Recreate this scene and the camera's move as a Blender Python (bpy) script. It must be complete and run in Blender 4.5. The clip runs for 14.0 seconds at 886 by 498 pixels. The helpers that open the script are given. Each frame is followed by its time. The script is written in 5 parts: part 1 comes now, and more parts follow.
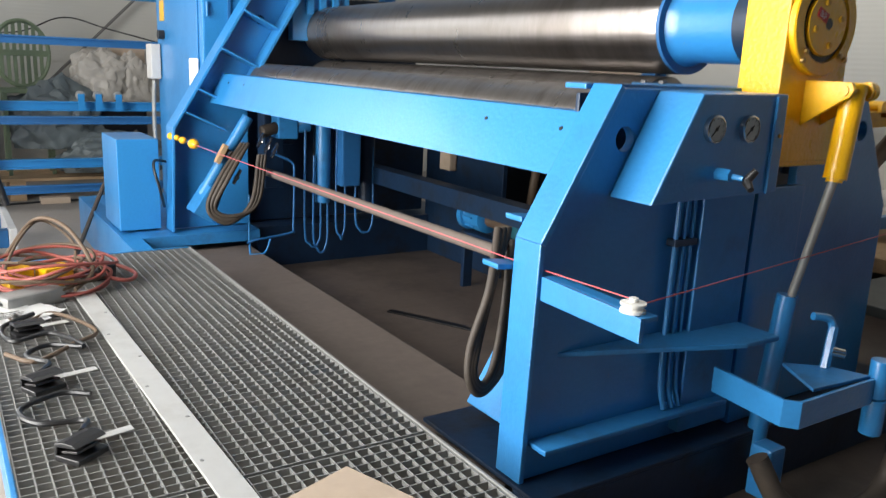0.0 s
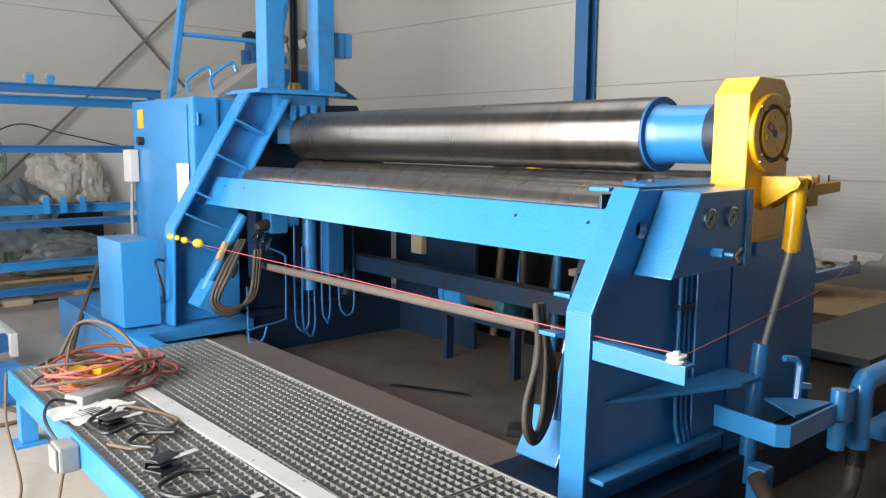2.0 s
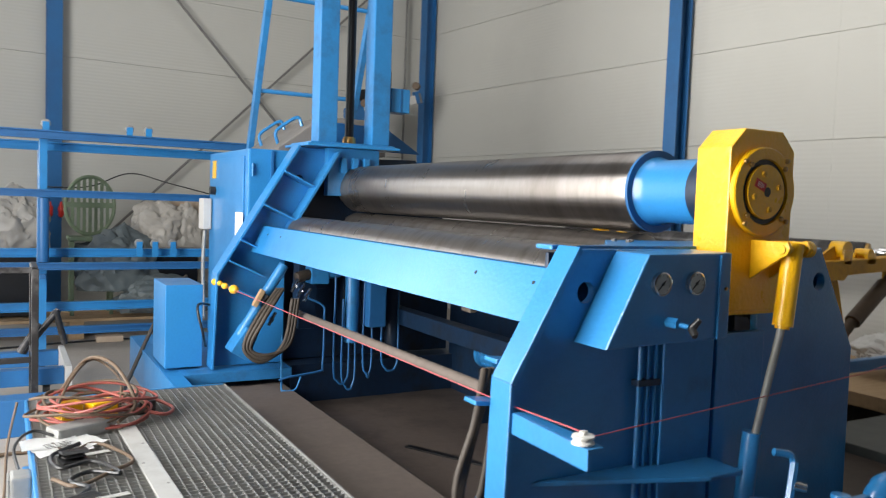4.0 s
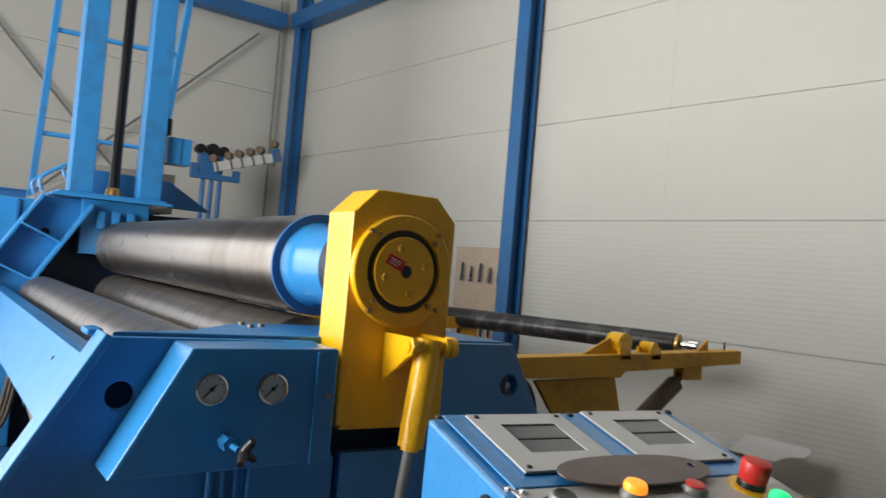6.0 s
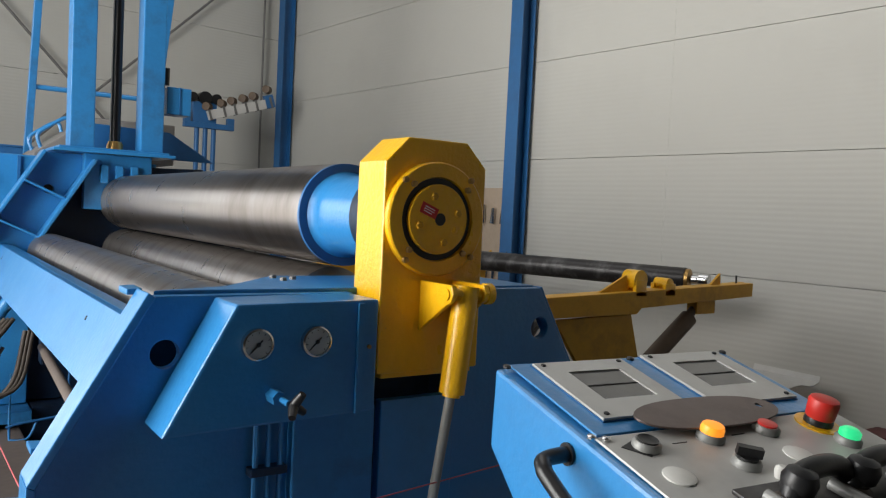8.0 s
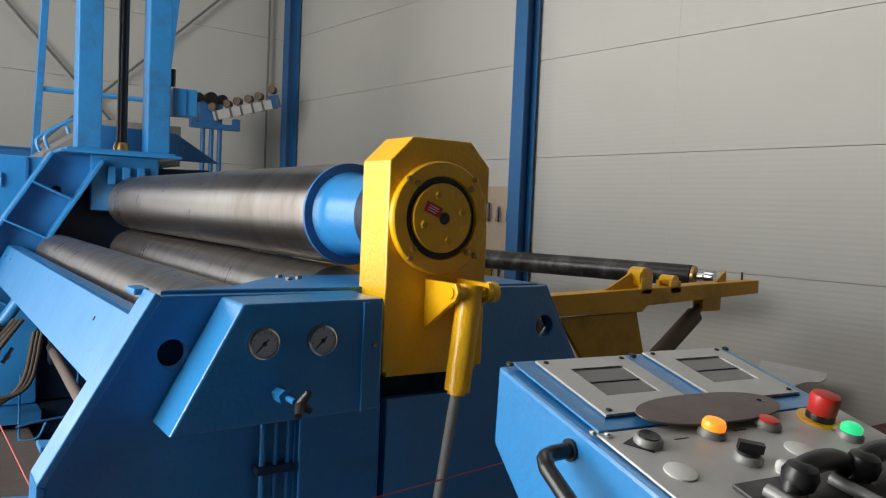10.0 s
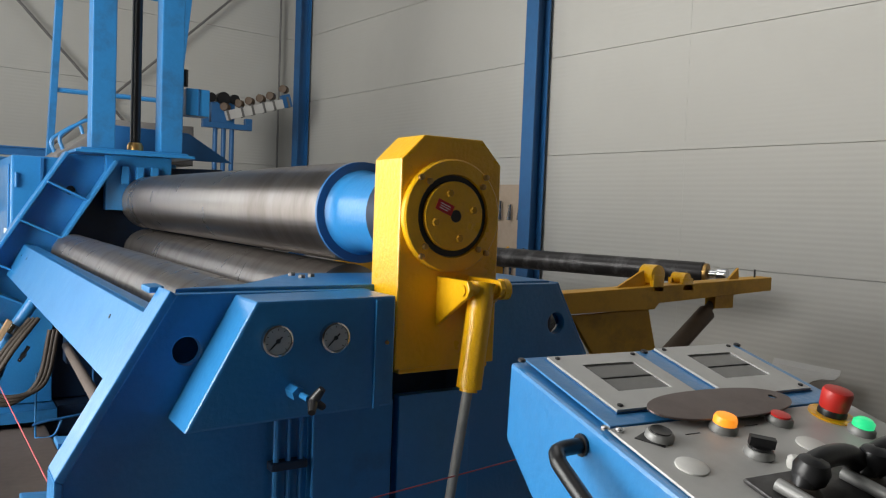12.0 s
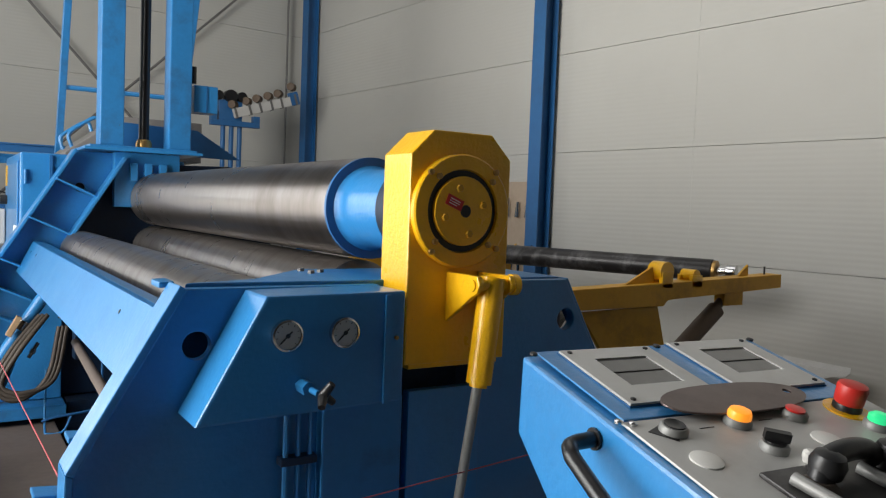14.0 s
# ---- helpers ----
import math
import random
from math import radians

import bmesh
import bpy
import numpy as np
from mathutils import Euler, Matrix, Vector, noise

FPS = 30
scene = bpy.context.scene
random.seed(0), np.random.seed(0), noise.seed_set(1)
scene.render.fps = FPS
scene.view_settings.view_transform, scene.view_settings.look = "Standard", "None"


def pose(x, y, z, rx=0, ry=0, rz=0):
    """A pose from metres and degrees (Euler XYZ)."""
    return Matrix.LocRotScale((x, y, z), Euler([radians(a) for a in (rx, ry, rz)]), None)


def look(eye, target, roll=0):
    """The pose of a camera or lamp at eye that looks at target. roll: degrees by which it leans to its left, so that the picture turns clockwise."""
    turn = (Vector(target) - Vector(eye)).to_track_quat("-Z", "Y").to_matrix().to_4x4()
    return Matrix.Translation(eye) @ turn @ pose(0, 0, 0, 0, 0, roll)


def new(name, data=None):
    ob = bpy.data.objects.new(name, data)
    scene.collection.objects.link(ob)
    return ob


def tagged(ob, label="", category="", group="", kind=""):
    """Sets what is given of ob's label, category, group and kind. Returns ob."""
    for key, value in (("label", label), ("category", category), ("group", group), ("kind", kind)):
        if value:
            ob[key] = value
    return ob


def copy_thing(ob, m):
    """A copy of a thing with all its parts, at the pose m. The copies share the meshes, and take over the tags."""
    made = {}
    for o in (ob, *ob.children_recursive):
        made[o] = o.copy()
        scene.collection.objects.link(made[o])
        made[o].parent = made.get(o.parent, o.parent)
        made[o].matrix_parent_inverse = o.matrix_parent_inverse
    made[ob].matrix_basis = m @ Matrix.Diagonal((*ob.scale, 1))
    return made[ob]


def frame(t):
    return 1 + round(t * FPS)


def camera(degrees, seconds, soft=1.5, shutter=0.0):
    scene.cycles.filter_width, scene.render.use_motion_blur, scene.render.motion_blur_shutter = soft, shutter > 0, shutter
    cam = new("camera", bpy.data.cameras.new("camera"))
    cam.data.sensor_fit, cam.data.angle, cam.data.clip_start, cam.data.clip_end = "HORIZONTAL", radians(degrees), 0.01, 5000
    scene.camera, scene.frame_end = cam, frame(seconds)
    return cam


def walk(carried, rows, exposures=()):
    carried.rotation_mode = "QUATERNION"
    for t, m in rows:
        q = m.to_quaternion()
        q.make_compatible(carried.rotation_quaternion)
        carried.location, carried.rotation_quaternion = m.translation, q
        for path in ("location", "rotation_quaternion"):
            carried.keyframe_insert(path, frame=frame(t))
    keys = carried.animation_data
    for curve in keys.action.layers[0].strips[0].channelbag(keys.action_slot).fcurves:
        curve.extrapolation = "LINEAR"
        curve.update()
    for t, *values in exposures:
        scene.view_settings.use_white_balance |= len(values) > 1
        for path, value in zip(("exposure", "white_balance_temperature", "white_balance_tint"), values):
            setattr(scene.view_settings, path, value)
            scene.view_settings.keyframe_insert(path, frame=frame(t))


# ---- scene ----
cam = camera(58.94, 14.0, 1.2, 0.5)
PATH = [
    (0, (3.702, 0.545, 1.244), (4.773, 2.172, 0.787), 2.6),
    (0.5, (3.449, 0.507, 1.296), (4.629, 2.071, 0.898), 2.7),
    (1, (3.126, 0.506, 1.338), (4.399, 1.997, 0.947), 0.1),
    (1.5, (3.044, 0.456, 1.350), (4.329, 1.958, 1.044), 0.4),
    (2, (3.041, 0.460, 1.347), (4.330, 1.967, 1.084), 0.5),
    (2.2, (3.043, 0.458, 1.348), (4.330, 1.967, 1.092), 0.1),
    (4.3, (3.894, 0.169, 1.318), (4.795, 1.951, 1.216), 4.3),
    (4.5, (4.056, 0.179, 1.296), (4.973, 1.954, 1.203), 7.2),
    (5, (4.490, 0.188, 1.348), (5.579, 1.866, 1.357), 5.0),
    (5.5, (4.751, 0.181, 1.393), (5.743, 1.918, 1.433), 5.1),
    (6, (4.774, 0.179, 1.400), (5.880, 1.844, 1.464), 4.8),
    (6.5, (4.712, 0.218, 1.408), (5.897, 1.828, 1.338), 2.0),
    (7, (4.692, 0.233, 1.424), (5.871, 1.847, 1.371), 2.3),
    (7.5, (4.692, 0.240, 1.416), (5.838, 1.878, 1.343), 2.8),
    (8, (4.692, 0.250, 1.409), (5.826, 1.896, 1.323), 2.8),
    (10.5, (4.689, 0.236, 1.410), (5.803, 1.895, 1.319), 2.3),
    (11, (4.687, 0.235, 1.407), (5.792, 1.899, 1.315), 2.2),
    (11.5, (4.686, 0.233, 1.407), (5.786, 1.901, 1.314), 2.2),
    (12, (4.685, 0.231, 1.408), (5.781, 1.902, 1.313), 2.2),
    (12.5, (4.685, 0.237, 1.404), (5.778, 1.910, 1.309), 2.2),
    (13, (4.684, 0.242, 1.402), (5.773, 1.917, 1.303), 2.2),
    (13.5, (4.687, 0.243, 1.406), (5.770, 1.921, 1.300), 2.1),
    (14, (4.682, 0.239, 1.400), (5.763, 1.918, 1.300), 2.2),
]
walk(cam, [(t, look(eye, target, roll)) for t, eye, target, roll in PATH],
     [(0, 0.40), (1, 0.52), (2.2, 0.48), (4.5, 0.40), (5.5, 0.44), (6.5, 0.22), (8, 0.09), (11, 0.07), (14, 0.06)])

# ---- world, sun, large lights ----
world = bpy.data.worlds.new("world")
scene.world = world
world.use_nodes = True
wn = world.node_tree.nodes
sky = wn.new("ShaderNodeTexSky")
sky.sky_type, sky.sun_disc, sky.sun_elevation, sky.sun_rotation = "NISHITA", False, radians(35), radians(270)
wn["Background"].inputs["Strength"].default_value = 0.12
world.node_tree.links.new(sky.outputs["Color"], wn["Background"].inputs["Color"])

HALL = pose(8.50, 9.55, 0, 0, 0, 5.1)   # the hall's corner; its walls stand askew to the machine
HALL_W, HALL_L, HALL_H = 7.7, 24.0, 6.2


def area_lamp(name, m, sx, sy, power, colour):
    data = bpy.data.lights.new(name, "AREA")
    data.shape, data.size, data.size_y, data.energy, data.color = "RECTANGLE", sx, sy, power, colour
    ob = new(name, data)
    ob.matrix_world = m
    return ob


# daylight through the gates in the long wall opposite and in the end wall, and through a roof light
area_lamp("gate_daylight", HALL @ pose(-HALL_W + 0.02, -5.95, 2.2, 0, -90, 0), 4.3, 3.1, 440, (1.0, 0.99, 0.96))
area_lamp("end_gate_daylight", HALL @ pose(-6.65, 0.02, 2.05, -90, 0, 0), 2.0, 4.0, 85, (1.0, 0.99, 0.96))
area_lamp("roof_light_daylight", HALL @ pose(-2.8, -5.4, HALL_H - 0.02, 0, 0, 0), 3.2, 4.2, 66, (1.0, 0.99, 0.97))


# ---- materials ----
def principled(name, colour, rough=0.5, metal=0.0, grain=40.0, vary=0.12, bump=0.05, stain=None, stain_amount=0.35, stain_scale=2.5,
               stretch=(1, 1, 1), rough_vary=0.12, chips=None, emit=None, strength=0.0, alpha_noise=None, coat=0.0):
    """A surface with grain and large soft variation; stain: the colour of dirt that gathers in patches."""
    m = bpy.data.materials.new(name)
    m.use_nodes = True
    n, l = m.node_tree.nodes, m.node_tree.links
    b = n["Principled BSDF"]
    b.inputs["Roughness"].default_value, b.inputs["Metallic"].default_value = rough, metal
    b.inputs["Coat Weight"].default_value, b.inputs["Coat Roughness"].default_value = coat, 0.2
    tc, mp = n.new("ShaderNodeTexCoord"), n.new("ShaderNodeMapping")
    mp.inputs["Scale"].default_value = stretch
    l.new(tc.outputs["Object"], mp.inputs["Vector"])
    fine, large = n.new("ShaderNodeTexNoise"), n.new("ShaderNodeTexNoise")
    fine.inputs["Scale"].default_value, fine.inputs["Detail"].default_value = grain, 6
    large.inputs["Scale"].default_value, large.inputs["Detail"].default_value = stain_scale, 5
    large.inputs["Roughness"].default_value = 0.65
    l.new(mp.outputs["Vector"], fine.inputs["Vector"])
    l.new(mp.outputs["Vector"], large.inputs["Vector"])
    shade = n.new("ShaderNodeMix")
    shade.data_type = "RGBA"
    shade.inputs[6].default_value = (*[c * (1 - vary) for c in colour], 1)
    shade.inputs[7].default_value = (*[min(1, c * (1 + vary)) for c in colour], 1)
    l.new(fine.outputs["Fac"], shade.inputs[0])
    out = shade.outputs[2]
    if stain:
        ramp = n.new("ShaderNodeValToRGB")
        ramp.color_ramp.elements[0].position, ramp.color_ramp.elements[1].position = 0.5, 0.72
        l.new(large.outputs["Fac"], ramp.inputs["Fac"])
        amount = n.new("ShaderNodeMath")
        amount.operation = "MULTIPLY"
        amount.inputs[1].default_value = stain_amount
        l.new(ramp.outputs["Color"], amount.inputs[0])
        dirt = n.new("ShaderNodeMix")
        dirt.data_type = "RGBA"
        dirt.inputs[7].default_value = (*stain, 1)
        l.new(amount.outputs[0], dirt.inputs[0])
        l.new(out, dirt.inputs[6])
        out = dirt.outputs[2]
    if chips:
        flakes, edge, bare = n.new("ShaderNodeTexNoise"), n.new("ShaderNodeMapRange"), n.new("ShaderNodeMix")
        flakes.inputs["Scale"].default_value, flakes.inputs["Detail"].default_value, flakes.inputs["Roughness"].default_value = 13, 7, 0.72
        edge.inputs["From Min"].default_value, edge.inputs["From Max"].default_value = 0.700, 0.712
        bare.data_type = "RGBA"
        bare.inputs[7].default_value = (*chips, 1)
        l.new(tc.outputs["Object"], flakes.inputs["Vector"])
        l.new(flakes.outputs["Fac"], edge.inputs["Value"])
        l.new(edge.outputs["Result"], bare.inputs[0])
        l.new(out, bare.inputs[6])
        out = bare.outputs[2]
    l.new(out, b.inputs["Base Color"])
    r = n.new("ShaderNodeMapRange")
    r.inputs["To Min"].default_value, r.inputs["To Max"].default_value = max(0.02, rough - rough_vary), min(1, rough + rough_vary)
    l.new(large.outputs["Fac"], r.inputs["Value"])
    l.new(r.outputs["Result"], b.inputs["Roughness"])
    if bump:
        bp = n.new("ShaderNodeBump")
        bp.inputs["Strength"].default_value, bp.inputs["Distance"].default_value = bump, 0.01
        l.new(fine.outputs["Fac"], bp.inputs["Height"])
        l.new(bp.outputs["Normal"], b.inputs["Normal"])
    if emit:
        b.inputs["Emission Color"].default_value, b.inputs["Emission Strength"].default_value = (*emit, 1), strength
    return m


BLUE = principled("blue_gloss_paint", (0.026, 0.205, 0.485), 0.33, 0, 70, 0.08, 0.13, (0.014, 0.09, 0.24), 0.35, 3.0, coat=0.5, chips=(0.16, 0.22, 0.27))
BLUE_OLD = principled("worn_blue_paint", (0.026, 0.185, 0.44), 0.38, 0, 40, 0.12, 0.10, (0.03, 0.035, 0.04), 0.6, 4.0, chips=(0.10, 0.07, 0.05))
BLUE_STEEL = principled("blue_column_paint", (0.018, 0.115, 0.30), 0.45, 0, 30, 0.10, 0.04, (0.03, 0.05, 0.08), 0.35, 1.5)
# oily blue, darkened further to hold the shade inside and under the machine
BLUE_DARK = principled("oily_shaded_blue_paint", (0.006, 0.022, 0.055), 0.45, 0, 30, 0.2, 0.12, (0.010, 0.010, 0.010), 0.9, 6.0)
YELLOW = principled("yellow_gloss_paint", (0.82, 0.44, 0.006), 0.30, 0, 75, 0.05, 0.28, (0.50, 0.24, 0.01), 0.30, 5.0, coat=0.4, chips=(0.30, 0.22, 0.12))
YELLOW_DULL = principled("dull_yellow_paint", (0.62, 0.32, 0.012), 0.5, 0, 45, 0.10, 0.10, (0.16, 0.09, 0.02), 0.5, 5.0, chips=(0.06, 0.04, 0.03))
ROLL = principled("rolled_steel", (0.27, 0.25, 0.236), 0.30, 0.95, 22, 0.12, 0.02, (0.10, 0.078, 0.068), 0.6, 2.2, (0.6, 1.6, 0.6), 0.10)
ROLL_WORN = principled("worn_rolled_steel", (0.25, 0.23, 0.215), 0.30, 0.85, 18, 0.25, 0.06, (0.10, 0.075, 0.06), 0.6, 5.0, (0.6, 2.0, 0.6), 0.12)
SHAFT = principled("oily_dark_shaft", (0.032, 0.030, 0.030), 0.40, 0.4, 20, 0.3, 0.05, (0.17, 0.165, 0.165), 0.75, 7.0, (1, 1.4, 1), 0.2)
BLACK = principled("black_plastic", (0.012, 0.012, 0.013), 0.38, 0, 60, 0.15, 0.04, (0.04, 0.04, 0.04), 0.3)
RUBBER = principled("hose_rubber", (0.045, 0.035, 0.027), 0.62, 0, 60, 0.2, 0.08, (0.09, 0.07, 0.05), 0.5, 7.0)
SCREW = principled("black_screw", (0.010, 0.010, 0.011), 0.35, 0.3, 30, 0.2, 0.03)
BRASS = principled("brass", (0.42, 0.26, 0.09), 0.38, 0.9, 40, 0.15, 0.04)
CHROME = principled("bright_steel", (0.60, 0.60, 0.60), 0.20, 1.0, 30, 0.06, 0.02)
ZINC = principled("galvanised_steel", (0.28, 0.28, 0.27), 0.5, 0.35, 35, 0.18, 0.05, (0.16, 0.15, 0.13), 0.4, 6.0)
ZINC_DARK = principled("dull_grey_steel", (0.16, 0.155, 0.15), 0.55, 0.3, 35, 0.18, 0.05, (0.09, 0.085, 0.08), 0.4, 6.0)
ALU = principled("aluminium_plate", (0.50, 0.495, 0.475), 0.45, 0.25, 30, 0.05, 0.02, (0.33, 0.31, 0.28), 0.35, 9.0)
PANEL = principled("sandwich_panel_sheet", (0.475, 0.468, 0.435), 0.55, 0, 3, 0.02, 0.02, (0.42, 0.41, 0.38), 0.4, 0.7)
CONCRETE = principled("concrete_floor", (0.31, 0.278, 0.245), 0.75, 0, 30, 0.10, 0.10, (0.22, 0.19, 0.165), 0.55, 1.4)
OILY = principled("oily_floor", (0.075, 0.058, 0.048), 0.55, 0, 25, 0.25, 0.12, (0.022, 0.018, 0.017), 0.75, 2.2)
DUSTY = principled("dusty_brown_floor", (0.125, 0.10, 0.086), 0.8, 0, 25, 0.18, 0.12, (0.10, 0.08, 0.07), 0.6, 3.0)
# roof and walls out of view, coloured dark to keep bounced light low
CEIL = principled("unseen_darkened_roof_sheet", (0.11, 0.11, 0.108), 0.6, 0, 5, 0.04, 0.02, (0.30, 0.30, 0.29), 0.4, 0.8)
UNSEEN_WALL = principled("unseen_darkened_wall_sheet", (0.085, 0.085, 0.08), 0.6, 0, 5, 0.04, 0.02, (0.06, 0.06, 0.056), 0.4, 0.8)
PALE = principled("pale_grey_sheet", (0.50, 0.49, 0.47), 0.5, 0, 30, 0.05, 0.03, (0.38, 0.36, 0.34), 0.4, 4.0)
HOOD = principled("dusty_grey_hood", (0.21, 0.195, 0.18), 0.6, 0.1, 30, 0.1, 0.05, (0.15, 0.13, 0.115), 0.5, 4.0)
WHITE = principled("white_plastic", (0.72, 0.71, 0.67), 0.5, 0, 40, 0.04, 0.02, (0.5, 0.48, 0.44), 0.4, 9.0)
PAPER = principled("paper", (0.80, 0.80, 0.79), 0.8, 0, 30, 0.03, 0.02)
RED = principled("red_plastic", (0.55, 0.025, 0.018), 0.4, 0, 40, 0.08, 0.02)
RED_HOSE = principled("red_rubber_hose", (0.30, 0.075, 0.06), 0.55, 0, 40, 0.2, 0.04, (0.14, 0.07, 0.06), 0.4, 9.0)
RED_WIRE = principled("red_wire_sleeve", (0.48, 0.09, 0.10), 0.5, 0, 60, 0.1, 0)
BROWN_CABLE = principled("brown_cable", (0.10, 0.065, 0.04), 0.6, 0, 40, 0.2, 0.04)
WOOD = principled("raw_wood", (0.40, 0.27, 0.15), 0.7, 0, 22, 0.2, 0.12, (0.22, 0.14, 0.08), 0.5, 5.0, (1, 8, 8))
CARD = principled("brown_cardboard", (0.42, 0.33, 0.25), 0.8, 0, 30, 0.08, 0.04, (0.3, 0.23, 0.17), 0.4, 5.0)
TARP = principled("grey_blue_tarpaulin", (0.10, 0.12, 0.125), 0.55, 0, 16, 0.2, 0.15, (0.07, 0.09, 0.10), 0.5, 6.0)
TARP_PALE = principled("pale_plastic_sheet", (0.34, 0.315, 0.28), 0.5, 0, 14, 0.15, 0.15, (0.30, 0.28, 0.25), 0.5, 6.0)
GREEN = principled("faded_green_plastic", (0.13, 0.17, 0.10), 0.55, 0, 20, 0.2, 0.08, (0.06, 0.08, 0.05), 0.5, 6.0)
GLASS_DARK = principled("display_window", (0.10, 0.10, 0.10), 0.08, 0, 30, 0.1, 0.0, (0.06, 0.06, 0.06), 0.5, 12.0)
LAMP_AMBER = principled("lit_amber_lens", (0.9, 0.35, 0.03), 0.35, 0, 30, 0.02, 0, emit=(1.0, 0.30, 0.02), strength=0.8)
LAMP_GREEN = principled("lit_green_lens", (0.02, 0.45, 0.16), 0.3, 0, 30, 0.02, 0, emit=(0.03, 0.75, 0.28), strength=0.7)
LAMP_RED = principled("red_button_cap", (0.65, 0.03, 0.025), 0.35, 0, 30, 0.02, 0)
GAUGE_FACE = principled("gauge_dial", (0.50, 0.50, 0.47), 0.35, 0, 40, 0.03, 0)


# turned steel: grooves round the roll stretch its highlights along the axis
for steel, amount in ((ROLL, 0.85), (ROLL_WORN, 0.7)):
    n, l = steel.node_tree.nodes, steel.node_tree.links
    tangent = n.new("ShaderNodeTangent")
    tangent.direction_type, tangent.axis = "RADIAL", "Y"
    b = n["Principled BSDF"]
    b.inputs["Anisotropic"].default_value, b.inputs["Anisotropic Rotation"].default_value = amount, 0.25
    l.new(tangent.outputs["Tangent"], b.inputs["Tangent"])

# fine horizontal profile of the sandwich panels
n, l = PANEL.node_tree.nodes, PANEL.node_tree.links
tc, wave, relief = n.new("ShaderNodeTexCoord"), n.new("ShaderNodeTexWave"), n.new("ShaderNodeBump")
wave.bands_direction, wave.inputs["Scale"].default_value, wave.inputs["Distortion"].default_value = "Z", 9.0, 0.15
relief.inputs["Strength"].default_value, relief.inputs["Distance"].default_value = 0.16, 0.004
l.new(tc.outputs["Object"], wave.inputs["Vector"])
l.new(wave.outputs["Fac"], relief.inputs["Height"])
l.new(relief.outputs["Normal"], n["Principled BSDF"].inputs["Normal"])


# ---- mesh helpers ----
def box(bm, x0, x1, y0, y1, z0, z1, m=None):
    v = [bm.verts.new((x, y, z)) for x in (x0, x1) for y in (y0, y1) for z in (z0, z1)]
    if m is not None:
        for q in v:
            q.co = m @ q.co
    for f in ((0, 1, 3, 2), (4, 6, 7, 5), (0, 4, 5, 1), (2, 3, 7, 6), (0, 2, 6, 4), (1, 5, 7, 3)):
        bm.faces.new([v[i] for i in f])
    return bm


def at_axis(axis, u, w, d):
    return {"y": (u, d, w), "z": (u, w, d), "x": (d, u, w)}[axis]


def prism(bm, pts, axis, a, b):
    """The outline pts, drawn out from a to b along the axis (x: points are y, z; y: x, z; z: x, y)."""
    p = [bm.verts.new(at_axis(axis, u, w, a)) for u, w in pts]
    q = [bm.verts.new(at_axis(axis, u, w, b)) for u, w in pts]
    bm.faces.new(p)
    bm.faces.new(q[::-1])
    for i in range(len(pts)):
        j = (i + 1) % len(pts)
        bm.faces.new((p[i], q[i], q[j], p[j]))
    return bm


def holed(bm, pts, holes, axis, a, b, seg=28):
    """A plate with round holes (u, w, radius) through it."""
    loops = [pts] + [[(u + r * math.cos(k * math.tau / seg), w + r * math.sin(k * math.tau / seg)) for k in range(seg)] for u, w, r in holes]
    rims = []
    for d in (a, b):
        edges, rim = [], []
        for lp in loops:
            vs = [bm.verts.new(at_axis(axis, u, w, d)) for u, w in lp]
            edges += [bm.edges.new((vs[i], vs[(i + 1) % len(vs)])) for i in range(len(vs))]
            rim.append(vs)
        bmesh.ops.triangle_fill(bm, use_beauty=True, use_dissolve=False, edges=edges)
        rims.append(rim)
    for p, q in zip(*rims):
        for i in range(len(p)):
            j = (i + 1) % len(p)
            bm.faces.new((p[i], q[i], q[j], p[j]))
    return bm


def rod(bm, p, q, r, r2=None, seg=20, caps=True):
    p, q = Vector(p), Vector(q)
    r2 = r if r2 is None else r2
    t = (q - p).normalized()
    u = t.orthogonal().normalized()
    w = t.cross(u)
    a = [bm.verts.new(p + r * (u * math.cos(k * math.tau / seg) + w * math.sin(k * math.tau / seg))) for k in range(seg)]
    b = [bm.verts.new(q + r2 * (u * math.cos(k * math.tau / seg) + w * math.sin(k * math.tau / seg))) for k in range(seg)]
    for i in range(seg):
        j = (i + 1) % seg
        bm.faces.new((a[i], a[j], b[j], b[i]))
    if caps:
        bm.faces.new(a[::-1])
        bm.faces.new(b)
    return bm


def lathe(bm, profile, base, axis="z", seg=28):
    """A turned shape: profile rows (radius, height) along the axis from base."""
    base = Vector(base)
    rings = []
    for r, hgt in profile:
        ring = []
        for k in range(seg):
            c, s = math.cos(k * math.tau / seg) * r, math.sin(k * math.tau / seg) * r
            ring.append(bm.verts.new(base + Vector({"z": (c, s, hgt), "y": (c, hgt, s), "x": (hgt, c, s)}[axis])))
        rings.append(ring)
    for a, b in zip(rings, rings[1:]):
        for i in range(seg):
            j = (i + 1) % seg
            bm.faces.new((a[i], a[j], b[j], b[i]))
    bm.faces.new(rings[0][::-1])
    bm.faces.new(rings[-1])
    return bm


def smooth_path(pts, steps=6):
    """A rounded line through the points."""
    p = [Vector(q) for q in pts]
    p = [p[0] * 2 - p[1]] + p + [p[-1] * 2 - p[-2]]
    out = []
    for i in range(1, len(p) - 2):
        a, b, c, d = p[i - 1:i + 3]
        for k in range(steps):
            t = k / steps
            out.append(0.5 * (2 * b + (c - a) * t + (2 * a - 5 * b + 4 * c - d) * t * t + (3 * b - a - 3 * c + d) * t ** 3))
    return out + [p[-2]]


